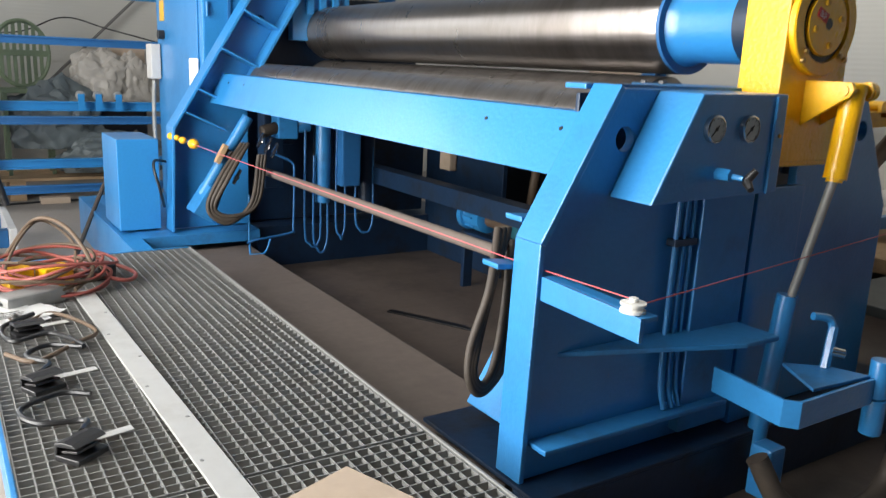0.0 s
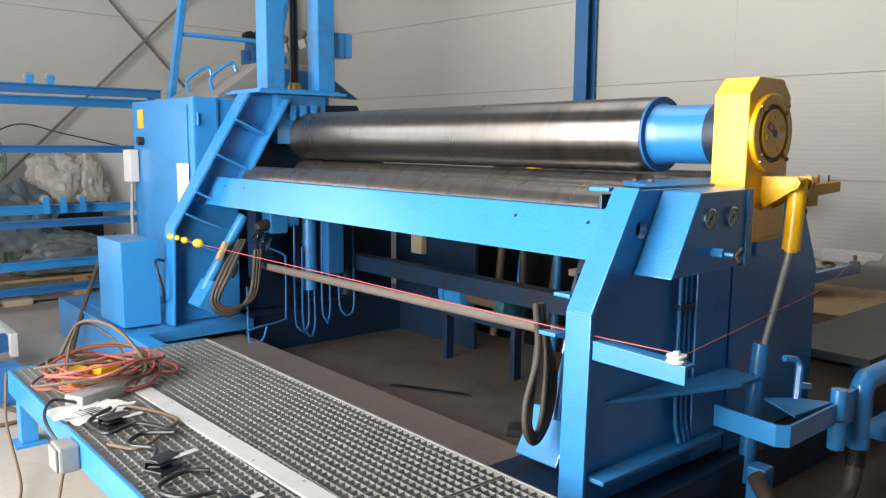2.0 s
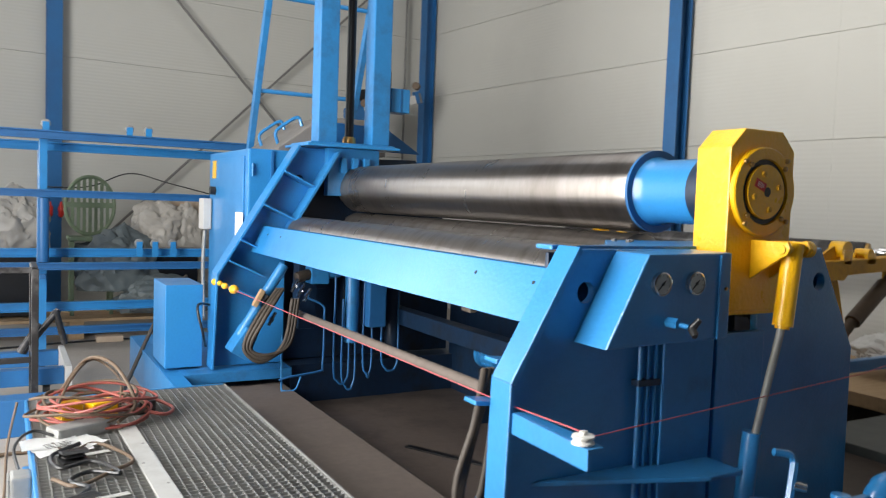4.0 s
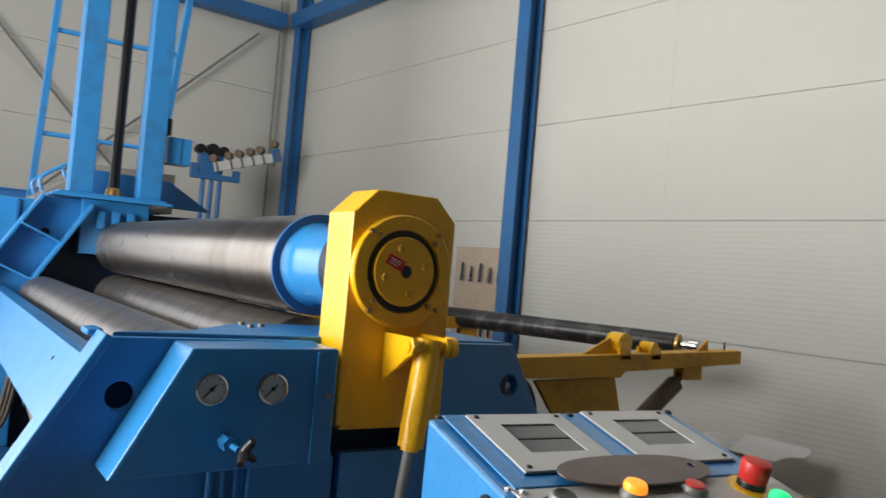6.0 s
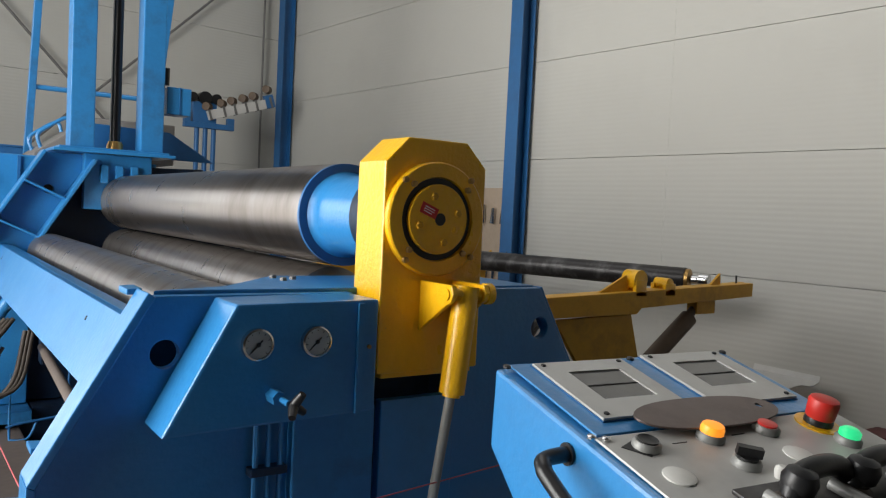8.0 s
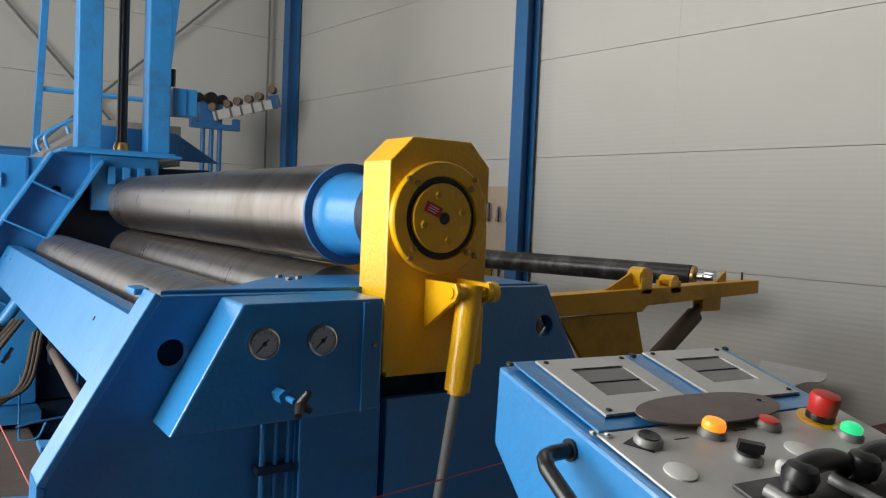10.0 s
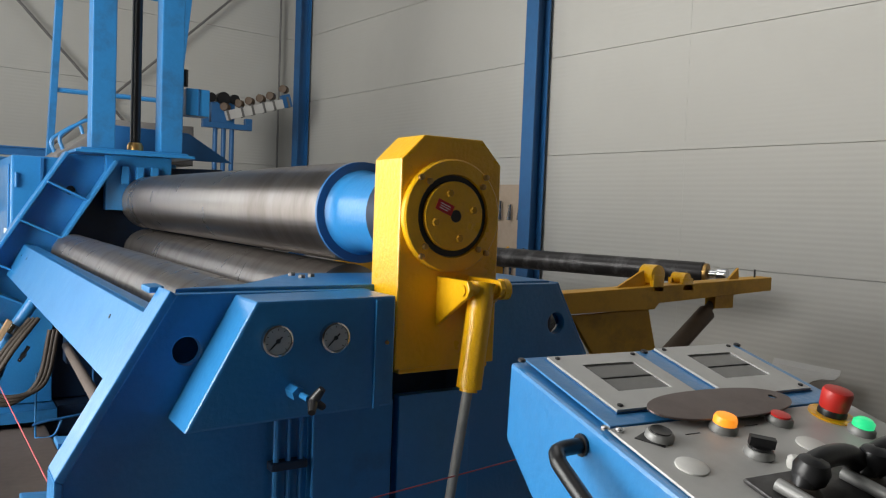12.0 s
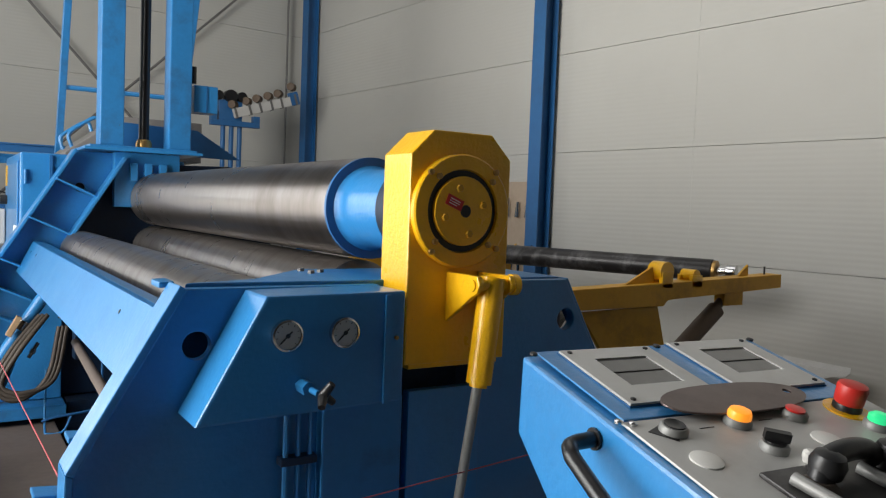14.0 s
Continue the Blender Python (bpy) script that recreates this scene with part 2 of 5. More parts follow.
def tube(bm, pts, r, seg=8, steps=6):
    pts = smooth_path(pts, steps) if steps else [Vector(q) for q in pts]
    rings, u = [], None
    for i, q in enumerate(pts):
        t = (pts[min(i + 1, len(pts) - 1)] - pts[max(i - 1, 0)]).normalized()
        u = t.orthogonal() if u is None else u - t * u.dot(t)
        u.normalize()
        w = t.cross(u)
        rings.append([bm.verts.new(q + r * (u * math.cos(k * math.tau / seg) + w * math.sin(k * math.tau / seg))) for k in range(seg)])
    for a, b in zip(rings, rings[1:]):
        for i in range(seg):
            j = (i + 1) % seg
            bm.faces.new((a[i], a[j], b[j], b[i]))
    bm.faces.new(rings[0][::-1])
    bm.faces.new(rings[-1])
    return bm


def part(name, bm, material, parent=None, label="", bevel=0.0, smooth=False, m=None):
    """Links a bmesh as one mesh object, under a thing or a part where parent is given."""
    bmesh.ops.recalc_face_normals(bm, faces=bm.faces[:])
    if bevel:
        sharp = [e for e in bm.edges if len(e.link_faces) == 2 and e.calc_face_angle(0) > 0.5]
        bmesh.ops.bevel(bm, geom=sharp, offset=bevel, segments=2, profile=0.6, affect="EDGES", clamp_overlap=True)
    data = bpy.data.meshes.new(name)
    bm.to_mesh(data)
    bm.free()
    if smooth:
        data.shade_smooth()
        data.set_sharp_from_angle(angle=radians(38))
    data.materials.append(material)
    ob = new(name, data)
    if m is not None:
        ob.matrix_world = m
    if parent is not None:
        ob.parent = parent
    if label:
        ob["label"] = label
    return ob


def thing(name, label, category, group="", kind=""):
    return tagged(new(name), label, category, group, kind)


def solo(name, bm, material, label, category, bevel=0.0, smooth=False, group="", kind="", m=None):
    return tagged(part(name, bm, material, None, "", bevel, smooth, m), label, category, group, kind)


B = bmesh.new

# ---- the hall ----
def in_hall(name, bm, material, kind="structure", label="", category="", bevel=0.0):
    ob = part(name, bm, material, None, "", bevel)
    ob.matrix_world = HALL
    return tagged(ob, label, category, "", kind)


floor = in_hall("floor", box(B(), -HALL_W - 0.2, 0.2, -HALL_L - 0.2, 0.2, -0.15, 0.0), CONCRETE, label="worn dusty grey-brown concrete workshop floor", category="floor")
in_hall("ceiling", box(B(), -HALL_W - 0.2, 0.2, -HALL_L - 0.2, 0.2, HALL_H, HALL_H + 0.1), CEIL, label="unseen sheet roof over the workshop, darkened to cut bounced light", category="ceiling")
wall_east = in_hall("wall_east", box(B(), 0.03, 0.2, -HALL_L, 0.2, 0.0, HALL_H), PANEL, label="long wall of pale grey sandwich panels", category="wall")
bm = B()
box(bm, -5.65, 0.03, 0.03, 0.2, 0.0, HALL_H)
box(bm, -HALL_W, -5.653, 0.03, 0.2, 4.1, HALL_H)
wall_north = in_hall("wall_north", bm, PANEL, label="end wall of pale grey sandwich panels with a wide gate", category="wall")
# unseen closing walls, darkened so the machine's front gets little fill
in_hall("wall_south", box(B(), -HALL_W, 0.2, -HALL_L - 0.2, -HALL_L, 0.0, HALL_H), UNSEEN_WALL, label="unseen end wall, darkened to cut bounced light", category="wall")
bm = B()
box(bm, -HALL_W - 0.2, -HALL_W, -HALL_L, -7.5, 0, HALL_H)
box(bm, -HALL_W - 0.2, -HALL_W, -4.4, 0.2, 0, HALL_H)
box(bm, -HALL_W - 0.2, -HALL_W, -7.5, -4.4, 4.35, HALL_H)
in_hall("wall_west", bm, UNSEEN_WALL, label="unseen long wall with a tall open gate, darkened to cut bounced light", category="wall")
SEAMS = [-0.46, 0.325, 1.11, 1.895, 2.68, 3.465, 4.25, 5.035, 5.82, HALL_H]
for i in range(len(SEAMS) - 1):
    z0, z1 = max(0.0, SEAMS[i]) + 0.002, SEAMS[i + 1] - 0.002
    for y0, y1 in ((-5.72, 0.0), (-11.6, -5.7212), (-HALL_L, -11.603)):
        ob = part("wall_panel", box(B(), 0.0, 0.029, y0, y1, z0, z1), PANEL, wall_east)
    part("wall_panel", box(B(), -4.35, 0.0, 0.0, 0.03, z0, z1), PANEL, wall_north)
    if z0 > 4.1:
        part("wall_panel", box(B(), -HALL_W, -4.353, 0.0, 0.03, z0, z1), PANEL, wall_north)
    else:
        part("wall_panel", box(B(), -5.65, -4.353, 0.0, 0.03, z0, z1), PANEL, wall_north)


def column(a, b, turned=False):
    bm = B()
    w, d, t = 0.135, 0.145, 0.012
    if turned:
        box(bm, a, a + w, b - t, b, 0, HALL_H)
        box(bm, a, a + w, b - d, b - d + t, 0, HALL_H)
        box(bm, a + w / 2 - 0.006, a + w / 2 + 0.006, b - d + t, b - t, 0, HALL_H)
    else:
        box(bm, a - t, a, b, b + w, 0, HALL_H)
        box(bm, a - d, a - d + t, b, b + w, 0, HALL_H)
        box(bm, a - d + t, a - t, b + w / 2 - 0.006, b + w / 2 + 0.006, 0, HALL_H)
    ob = solo("steel_column", bm, BLUE_STEEL, "dark blue painted steel I-section column at the hall wall", "column", 0.002, group="hall columns")
    ob.matrix_world = HALL


column(-0.04, -4.43)
column(-0.03, -0.42)
column(-0.04, -8.9)
column(-4.46, -0.02, True)
bm = B()
box(bm, -HALL_W, -0.25, -0.21, -0.03, 4.25, 4.43)
in_hall("eaves_beam", bm, BLUE_STEEL, "", "dark blue steel beam along the end wall", "beam", 0.003)
bm = B()
box(bm, -0.22, -0.03, -HALL_L, -0.25, 4.25, 4.43)
in_hall("eaves_beam", bm, BLUE_STEEL, "", "dark blue steel beam along the long wall", "beam", 0.003)
for x0, z0, x1, z1, off in ((4.95, 3.82, 7.65, 0.97, 0.10), (4.55, 0.78, 7.95, 4.12, 0.13)):
    bm = B()
    rod(bm, (x0, 9.55 - (8.5 - x0) * 0.0893 - off, z0), (x1, 9.55 - (8.5 - x1) * 0.0893 - off, z1), 0.014, seg=8)
    solo("brace_rod", bm, ZINC_DARK, "thin grey steel cross-brace rod on the end wall", "brace", group="cross braces", smooth=True)
bm = B()
tube(bm, [(8.24, 9.44, 0.2), (8.24, 9.44, 4.6)], 0.013, 8, 0)
solo("conduit", bm, ZINC_DARK, "thin grey conduit running up the end wall", "conduit", smooth=True)

# ground by the machine
bm = B()
box(bm, 4.70, 8.0, 1.3, 6.4, 0.001, 0.012)
solo("oil_stained_plate", bm, OILY, "dark oil-soaked floor plate under the rolling machine", "floor plate", kind="structure")
bm = B()
box(bm, 4.72, 5.22, 2.02, 4.95, 0.012, 0.16)
solo("concrete_ledge", bm, DUSTY, "dusty brown concrete ledge along the machine pit", "ledge", 0.006, kind="structure")

# ---- the plate rolling machine ----
machine = thing("plate_rolling_machine", "large blue four-roll plate bending machine with yellow drop-end housing", "rolling machine")
machine.location = (0.012, 0.05, -0.004)


def mpart(name, bm, material, label="", bevel=0.004, smooth=False, parent=None):
    return part(name, bm, material, machine if parent is None else parent, label, bevel, smooth)


# base
bm = B()
box(bm, 4.50, 4.515, 4.35, 6.3, 0.0, 0.26)
box(bm, 4.515, 4.60, 4.35, 6.3, 0.245, 0.26)
box(bm, 4.515, 4.60, 4.35, 6.3, 0.0, 0.015)
mpart("base_channel", bm, BLUE, "blue channel of the base frame", 0.003)
mpart("channel_hole", rod(B(), (4.4985, 4.56, 0.15), (4.5005, 4.56, 0.15), 0.03, seg=16), BLACK, "", 0)
mpart("base_plate", box(B(), 4.60, 5.26, 4.84, 6.3, 0.20, 0.262), BLUE_OLD, "dusty blue base plate", 0.003)
# base frames in the dark blue that carries the shade under the machine
bm = B()
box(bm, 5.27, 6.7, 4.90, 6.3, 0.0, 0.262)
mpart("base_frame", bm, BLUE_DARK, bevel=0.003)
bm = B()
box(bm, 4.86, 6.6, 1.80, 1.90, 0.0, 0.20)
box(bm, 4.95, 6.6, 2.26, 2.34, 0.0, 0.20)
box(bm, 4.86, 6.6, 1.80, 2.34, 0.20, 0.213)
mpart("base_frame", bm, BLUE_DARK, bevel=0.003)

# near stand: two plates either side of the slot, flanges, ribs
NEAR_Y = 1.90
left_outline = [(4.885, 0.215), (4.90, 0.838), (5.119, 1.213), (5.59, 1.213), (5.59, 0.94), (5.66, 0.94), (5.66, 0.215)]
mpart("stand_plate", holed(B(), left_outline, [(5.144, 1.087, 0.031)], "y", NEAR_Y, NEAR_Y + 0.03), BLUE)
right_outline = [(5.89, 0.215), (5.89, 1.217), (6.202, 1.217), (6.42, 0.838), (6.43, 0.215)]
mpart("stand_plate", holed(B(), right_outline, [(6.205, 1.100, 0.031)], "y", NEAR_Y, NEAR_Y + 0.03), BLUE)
# inner plate, webs and slot back: shade painted in as near-black blue
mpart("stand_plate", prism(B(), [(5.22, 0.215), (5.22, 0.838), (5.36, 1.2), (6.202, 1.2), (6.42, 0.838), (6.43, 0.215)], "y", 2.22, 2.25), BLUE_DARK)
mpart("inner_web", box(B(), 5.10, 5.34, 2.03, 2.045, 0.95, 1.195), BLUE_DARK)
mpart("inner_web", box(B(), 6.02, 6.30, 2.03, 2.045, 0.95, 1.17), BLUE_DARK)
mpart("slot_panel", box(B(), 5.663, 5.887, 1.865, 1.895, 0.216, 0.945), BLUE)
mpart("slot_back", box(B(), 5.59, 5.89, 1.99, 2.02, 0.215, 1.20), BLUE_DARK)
bm = B()
prism(bm, [(4.868, 0.215), (4.885, 0.215), (4.90, 0.835), (4.883, 0.843)], "y", 1.885, 1.985)
mpart("edge_flange", bm, BLUE)
bm = B()
prism(bm, [(4.883, 0.843), (4.90, 0.835), (5.119, 1.211), (5.102, 1.222)], "y", 1.885, 1.985)
mpart("edge_flange", bm, BLUE)
bm = B()
prism(bm, [(6.42, 0.838), (6.202, 1.217), (6.209, 1.221), (6.427, 0.842)], "y", 1.902, 1.985)
mpart("edge_flange", bm, BLUE)
bm = B()
holed(bm, [(5.122, 1.93), (5.30, 2.0), (5.52, 2.26), (6.2, 2.26), (6.2, 1.93)], [], "z", 1.203, 1.222)
mpart("top_plate", bm, BLUE_OLD, "dusty blue top plate")
for x, y in ((5.50, 2.12), (5.54, 2.15), (5.50, 2.19)):
    mpart("plate_bolt", lathe(B(), [(0.010, 0), (0.010, 0.007), (0.008, 0.009)], (x, y, 1.222), "z", 6), ZINC_DARK, "", 0)
# side guide behind the flange, with tab ribs
bm = B()
prism(bm, [(5.16, 0.50), (5.40, 1.09), (5.46, 1.09), (5.22, 0.50)], "y", 1.99, 2.2)
mpart("roll_guide", bm, BLUE_DARK)
for x, z in ((4.93, 0.89), (4.865, 0.775)):
    bm = B()
    prism(bm, [(x - 0.028, z), (x + 0.09, z - 0.012), (x + 0.09, z - 0.026), (x - 0.028, z - 0.014)], "y", 1.988, 2.055)
    mpart("guide_rib", bm, BLUE)
bm = B()
prism(bm, [(5.082, 1.205), (5.115, 1.207), (5.115, 1.221), (5.082, 1.219)], "y", 1.99, 2.07)
mpart("guide_rib", bm, BLUE)
# lower ribs on the outer face
bm = B()
prism(bm, [(4.975, 1.90), (5.64, 1.90), (5.64, 1.72), (5.50, 1.72)], "z", 0.535, 0.55)
mpart("stiffener", bm, BLUE_OLD)
bm = B()
box(bm, 4.90, 5.60, 1.83, 1.90, 0.31, 0.325)
mpart("stiffener", bm, BLUE_OLD)
bm = B()
box(bm, 5.43, 5.645, 1.862, 1.899, 0.24, 0.94)
mpart("lower_housing", bm, BLUE_OLD, bevel=0.005)
for x in (5.345, 5.375, 5.405):
    bm = B()
    tube(bm, [(x, 1.875, 0.93), (x, 1.875, 0.45), (x + 0.01, 1.86, 0.33)], 0.007, 8, 4)
    mpart("hydraulic_line", bm, BLUE_OLD, bevel=0, smooth=True)
bm = B()
box(bm, 5.33, 5.42, 1.862, 1.895, 0.80, 0.82)
mpart("pipe_clamp", bm, BLUE_DARK)

# gauge box
bm = B()
prism(bm, [(5.103, 0.945), (5.247, 1.209), (5.582, 1.213), (5.582, 0.955)], "y", 1.757, 1.899)
gauge_box = mpart("gauge_box", bm, BLUE, "blue box with two pressure gauges", 0.006)
bm = B()
box(bm, 5.528, 5.542, 1.749, 1.7565, 0.955, 1.205)
part("edge_bead", bm, BLUE, gauge_box)
part("small_screw", rod(B(), (5.56, 1.7565, 1.105), (5.56, 1.752, 1.105), 0.005, seg=8), BRASS, gauge_box)
for gx in (5.291, 5.425):
    bm = B()
    lathe(bm, [(0.034, 0), (0.034, -0.014), (0.030, -0.016), (0.0295, -0.011)], (gx, 1.757, 1.125), "y", 32)
    g = part("pressure_gauge", bm, CHROME, gauge_box, "round pressure gauge with steel rim", smooth=True)
for gx in (5.291, 5.425):
    bm = B()
    lathe(bm, [(0.029, -0.0112), (0.029, -0.0125)], (gx, 1.757, 1.125), "y", 32)
    part("gauge_dial", bm, GAUGE_FACE, gauge_box, "pale gauge dial")
    bm = B()
    rod(bm, (gx - 0.016, 1.7435, 1.109), (gx + 0.009, 1.7435, 1.134), 0.0016, seg=6)
    lathe(bm, [(0.005, -0.0126), (0.005, -0.0145)], (gx, 1.757, 1.125), "y", 12)
    for k in range(9):
        a = radians(-45 + k * 33.75)
        c, s = math.cos(a), math.sin(a)
        rod(bm, (gx + 0.023 * c, 1.744, 1.125 + 0.023 * s), (gx + 0.027 * c, 1.744, 1.125 + 0.027 * s), 0.0009, seg=4)
    part("gauge_pointer", bm, BLACK, gauge_box)
bm = B()
rod(bm, (5.330, 1.757, 1.014), (5.330, 1.715, 1.014), 0.016, seg=6)
rod(bm, (5.335, 1.715, 1.012), (5.338, 1.685, 1.010), 0.007, seg=10)
part("valve_stem", bm, BLUE, gauge_box, "blue painted valve stem", smooth=True)
bm = B()
m = pose(5.352, 1.68, 1.004, 12, 0, 40)
for k in range(3):
    a = radians(90 + 120 * k)
    rod(bm, m @ Vector((0, 0.006, 0)), m @ Vector((0.031 * math.cos(a), -0.008, 0.031 * math.sin(a))), 0.012, 0.008, 10)
part("valve_knob", bm, BLACK, gauge_box, "black three-lobed valve knob", smooth=True)

# yellow drop-end housing
CX, CZ = 5.737, 1.400
bm = B()
prism(bm, [(5.588, 1.018), (5.588, 1.530), (5.651, 1.592), (5.825, 1.592), (5.886, 1.530), (5.886, 1.018)], "y", 1.787, 1.922)
housing = mpart("drop_end_housing", bm, YELLOW, "yellow tilting bearing housing", 0.005)
housing.location = (0.028, 0.026, 0.006)
bm = B()
lathe(bm, [(0.141, 0), (0.141, -0.016), (0.137, -0.020), (0.104, -0.020), (0.102, -0.010), (0.098, -0.010)], (CX - 0.006, 1.787, CZ - 0.004), "y", 48)
part("bearing_flange", bm, YELLOW, housing, smooth=True)
bm = B()
lathe(bm, [(0.1015, -0.0101), (0.1015, -0.0120)], (CX - 0.006, 1.787, CZ - 0.004), "y", 40)
part("seal_ring", bm, BLACK, housing, "black greasy seal ring")
bm = B()
lathe(bm, [(0.086, -0.0121), (0.086, -0.021), (0.084, -0.023)], (CX - 0.006, 1.787, CZ - 0.004), "y", 40)
part("end_cap", bm, YELLOW, housing, "dull yellow shaft end cap", smooth=True)
bm = B()
lathe(bm, [(0.0155, -0.0231), (0.0155, -0.0236)], (CX - 0.002, 1.787, CZ - 0.004), "y", 20)
part("centre_hole", bm, BLACK, housing)
for k in range(4):
    a = radians(106 + 90 * k)
    bm = B()
    lathe(bm, [(0.010, -0.0232), (0.010, -0.027), (0.008, -0.029)], (CX - 0.006 + 0.058 * math.cos(a), 1.787, CZ - 0.004 + 0.058 * math.sin(a)), "y", 6)
    part("cap_bolt", bm, YELLOW_DULL, housing)
for k in range(4):
    for d in (-1, 1):
        a = radians(45 + 90 * k + 2.5 * d)
        rr = 0.124 + 0.012 * d
        bm = B()
        lathe(bm, [(0.0075, -0.0202), (0.0075, -0.028), (0.0055, -0.0295)], (CX - 0.006 + rr * math.cos(a), 1.787, CZ - 0.004 + rr * math.sin(a)), "y", 12)
        part("flange_bolt", bm, BRASS, housing, smooth=True)
bm = B()
box(bm, -0.025, 0.025, -0.001, 0.0, -0.0135, 0.0135, pose(CX - 0.036, 1.7632, CZ + 0.017, 0, 22, 0))
part("red_label", bm, RED, housing, "small red warning label")
for k in range(3):
    bm = B()
    box(bm, -0.015, 0.015 - 0.006 * (k == 2), -0.0006, 0.0, -0.0009, 0.0009, pose(CX - 0.036, 1.7620, CZ + 0.017, 0, 22, 0) @ pose(0, 0, 0.006 * (1 - k)))
    part("label_bar", bm, PAPER, housing)
part("plug_hole", rod(B(), (5.66, 1.7945, 1.075), (5.66, 1.7985, 1.075), 0.006, seg=10), BLACK, housing)
# lower housing under the seam, lug and tilt cylinder
bm = B()
box(bm, 5.604, 5.872, 1.795, 1.914, 1.005, 1.2125)
part("housing_foot", bm, YELLOW, housing, bevel=0.004)
for x in (5.708, 5.803):
    bm = B()
    prism(bm, [(1.795, 1.245), (1.795, 1.115), (1.675, 1.195), (1.655, 1.205), (1.645, 1.225), (1.655, 1.245)], "x", x - 0.007, x + 0.007)
    part("lug", bm, YELLOW, housing, bevel=0.003)
bm = B()
rod(bm, (5.697, 1.672, 1.222), (5.810, 1.672, 1.222), 0.014, seg=20)
rod(bm, (5.811, 1.672, 1.222), (5.829, 1.672, 1.222), 0.026, seg=20)
part("pivot_pin", bm, YELLOW, housing, smooth=True)
cylinder = mpart("tilt_cylinder", rod(rod(B(), (5.764, 1.68, 1.240), (5.735, 1.68, 0.985), 0.031, seg=28), (5.7345, 1.68, 0.984), (5.7335, 1.68, 0.976), 0.022, seg=20), YELLOW, "yellow tilting cylinder", 0, True)
cylinder.location = (0.028, 0.026, 0.006)
part("piston_rod", rod(B(), (5.7335, 1.68, 0.99), (5.733, 1.76, 0.60), 0.0125, seg=16), ZINC, cylinder, "grey piston rod", 0, True)
part("cylinder_tube", rod(B(), (5.733, 1.765, 0.63), (5.70, 1.785, 0.10), 0.030, seg=20), BLUE, cylinder, "blue lower tube", 0, True)

# rolls
R_TOP = 0.149
mpart("top_roll", lathe(B(), [(R_TOP - 0.02, 2.248), (R_TOP - 0.002, 2.250), (R_TOP, 2.256), (R_TOP, 4.96), (R_TOP - 0.012, 5.00), (R_TOP - 0.05, 5.02)], (CX, 0, CZ), "y", 96), ROLL, "heavy bright steel top roll with machining marks", 0, True)
mpart("roll_rim", lathe(B(), [(R_TOP - 0.001, 2.236), (R_TOP - 0.0005, 2.2475)], (CX, 0, CZ), "y", 64), BLUE_STEEL, "dark blue painted roll end face", 0, True)
mpart("roll_neck", lathe(B(), [(0.112, 1.99), (0.112, 2.19), (0.118, 2.225), (0.124, 2.2355)], (CX, 0, CZ), "y", 64), BLUE, "blue painted roll neck", 0, True)
mpart("neck_collar", lathe(B(), [(0.118, 1.923), (0.118, 1.995)], (CX, 0, CZ), "y", 48), BLUE_DARK, "greasy dark bearing collar", 0, True)
mpart("bottom_roll", lathe(B(), [(0.10, 2.30), (0.132, 2.31), (0.132, 4.97), (0.10, 4.98)], (CX, 0, 1.112), "y", 72), ROLL_WORN, "worn brown-grey bottom roll", 0, True)
mpart("front_side_roll", lathe(B(), [(0.09, 2.10), (0.112, 2.11), (0.112, 4.90), (0.09, 4.92)], (5.335, 0, 1.098), "y", 72), ROLL_WORN, "worn steel side roll", 0, True)
# twin of the front side roll, its shade put into the darker steel
mpart("rear_side_roll", lathe(B(), [(0.09, 2.10), (0.112, 2.11), (0.112, 4.90), (0.09, 4.92)], (6.14, 0, 1.05), "y", 48), SHAFT, "rear side roll, darkened for the shade behind the other rolls", 0, True)
# front beam, leaning with the guides
bm = B()
prism(bm, [(5.098, 1.146), (5.112, 1.150), (5.040, 0.995), (5.018, 0.985)], "y", 1.985, 4.97)
prism(bm, [(5.112, 1.150), (5.098, 1.146), (5.16, 1.128), (5.165, 1.14)], "y", 1.985, 4.97)
beam = mpart("front_beam", bm, BLUE, "long light blue front beam", 0.002)
for y in (2.064, 2.398, 4.55, 4.80):
    part("beam_hole", rod(B(), (5.0735, y, 1.101), (5.092, y, 1.092), 0.0065, seg=10), BLACK, beam)
# cross bar under the beam
mpart("cross_bar", rod(B(), (5.12, 1.95, 0.70), (5.30, 4.85, 0.60), 0.022, seg=16), DUSTY, "dusty round cross bar", 0, True)

# far stand
FAR_Y = 5.0
mpart("stand_plate", holed(B(), [(4.79, 0.27), (4.81, 0.845), (5.305, 1.655), (5.545, 1.655), (5.55, 1.62), (5.25, 1.13), (5.25, 0.27)], [(5.332, 1.452, 0.026)], "y", FAR_Y, FAR_Y + 0.03), BLUE)
mpart("hole_shade", rod(B(), (5.332, FAR_Y + 0.031, 1.452), (5.332, FAR_Y + 0.05, 1.452), 0.034, seg=20), BLACK)
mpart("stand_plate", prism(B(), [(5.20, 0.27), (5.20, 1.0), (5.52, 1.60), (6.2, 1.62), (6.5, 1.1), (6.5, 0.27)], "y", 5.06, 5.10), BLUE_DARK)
bm = B()
prism(bm, [(4.775, 0.27), (4.79, 0.27), (4.81, 0.843), (4.795, 0.85)], "y", 4.90, 5.04)
mpart("edge_flange", bm, BLUE)
bm = B()
prism(bm, [(4.795, 0.85), (4.81, 0.843), (5.307, 1.655), (5.292, 1.664)], "y", 4.90, 5.04)
mpart("edge_flange", bm, BLUE)
bm = B()
prism(bm, [(5.235, 1.13), (5.25, 1.12), (5.555, 1.62), (5.54, 1.63)], "y", 4.86, 5.0)
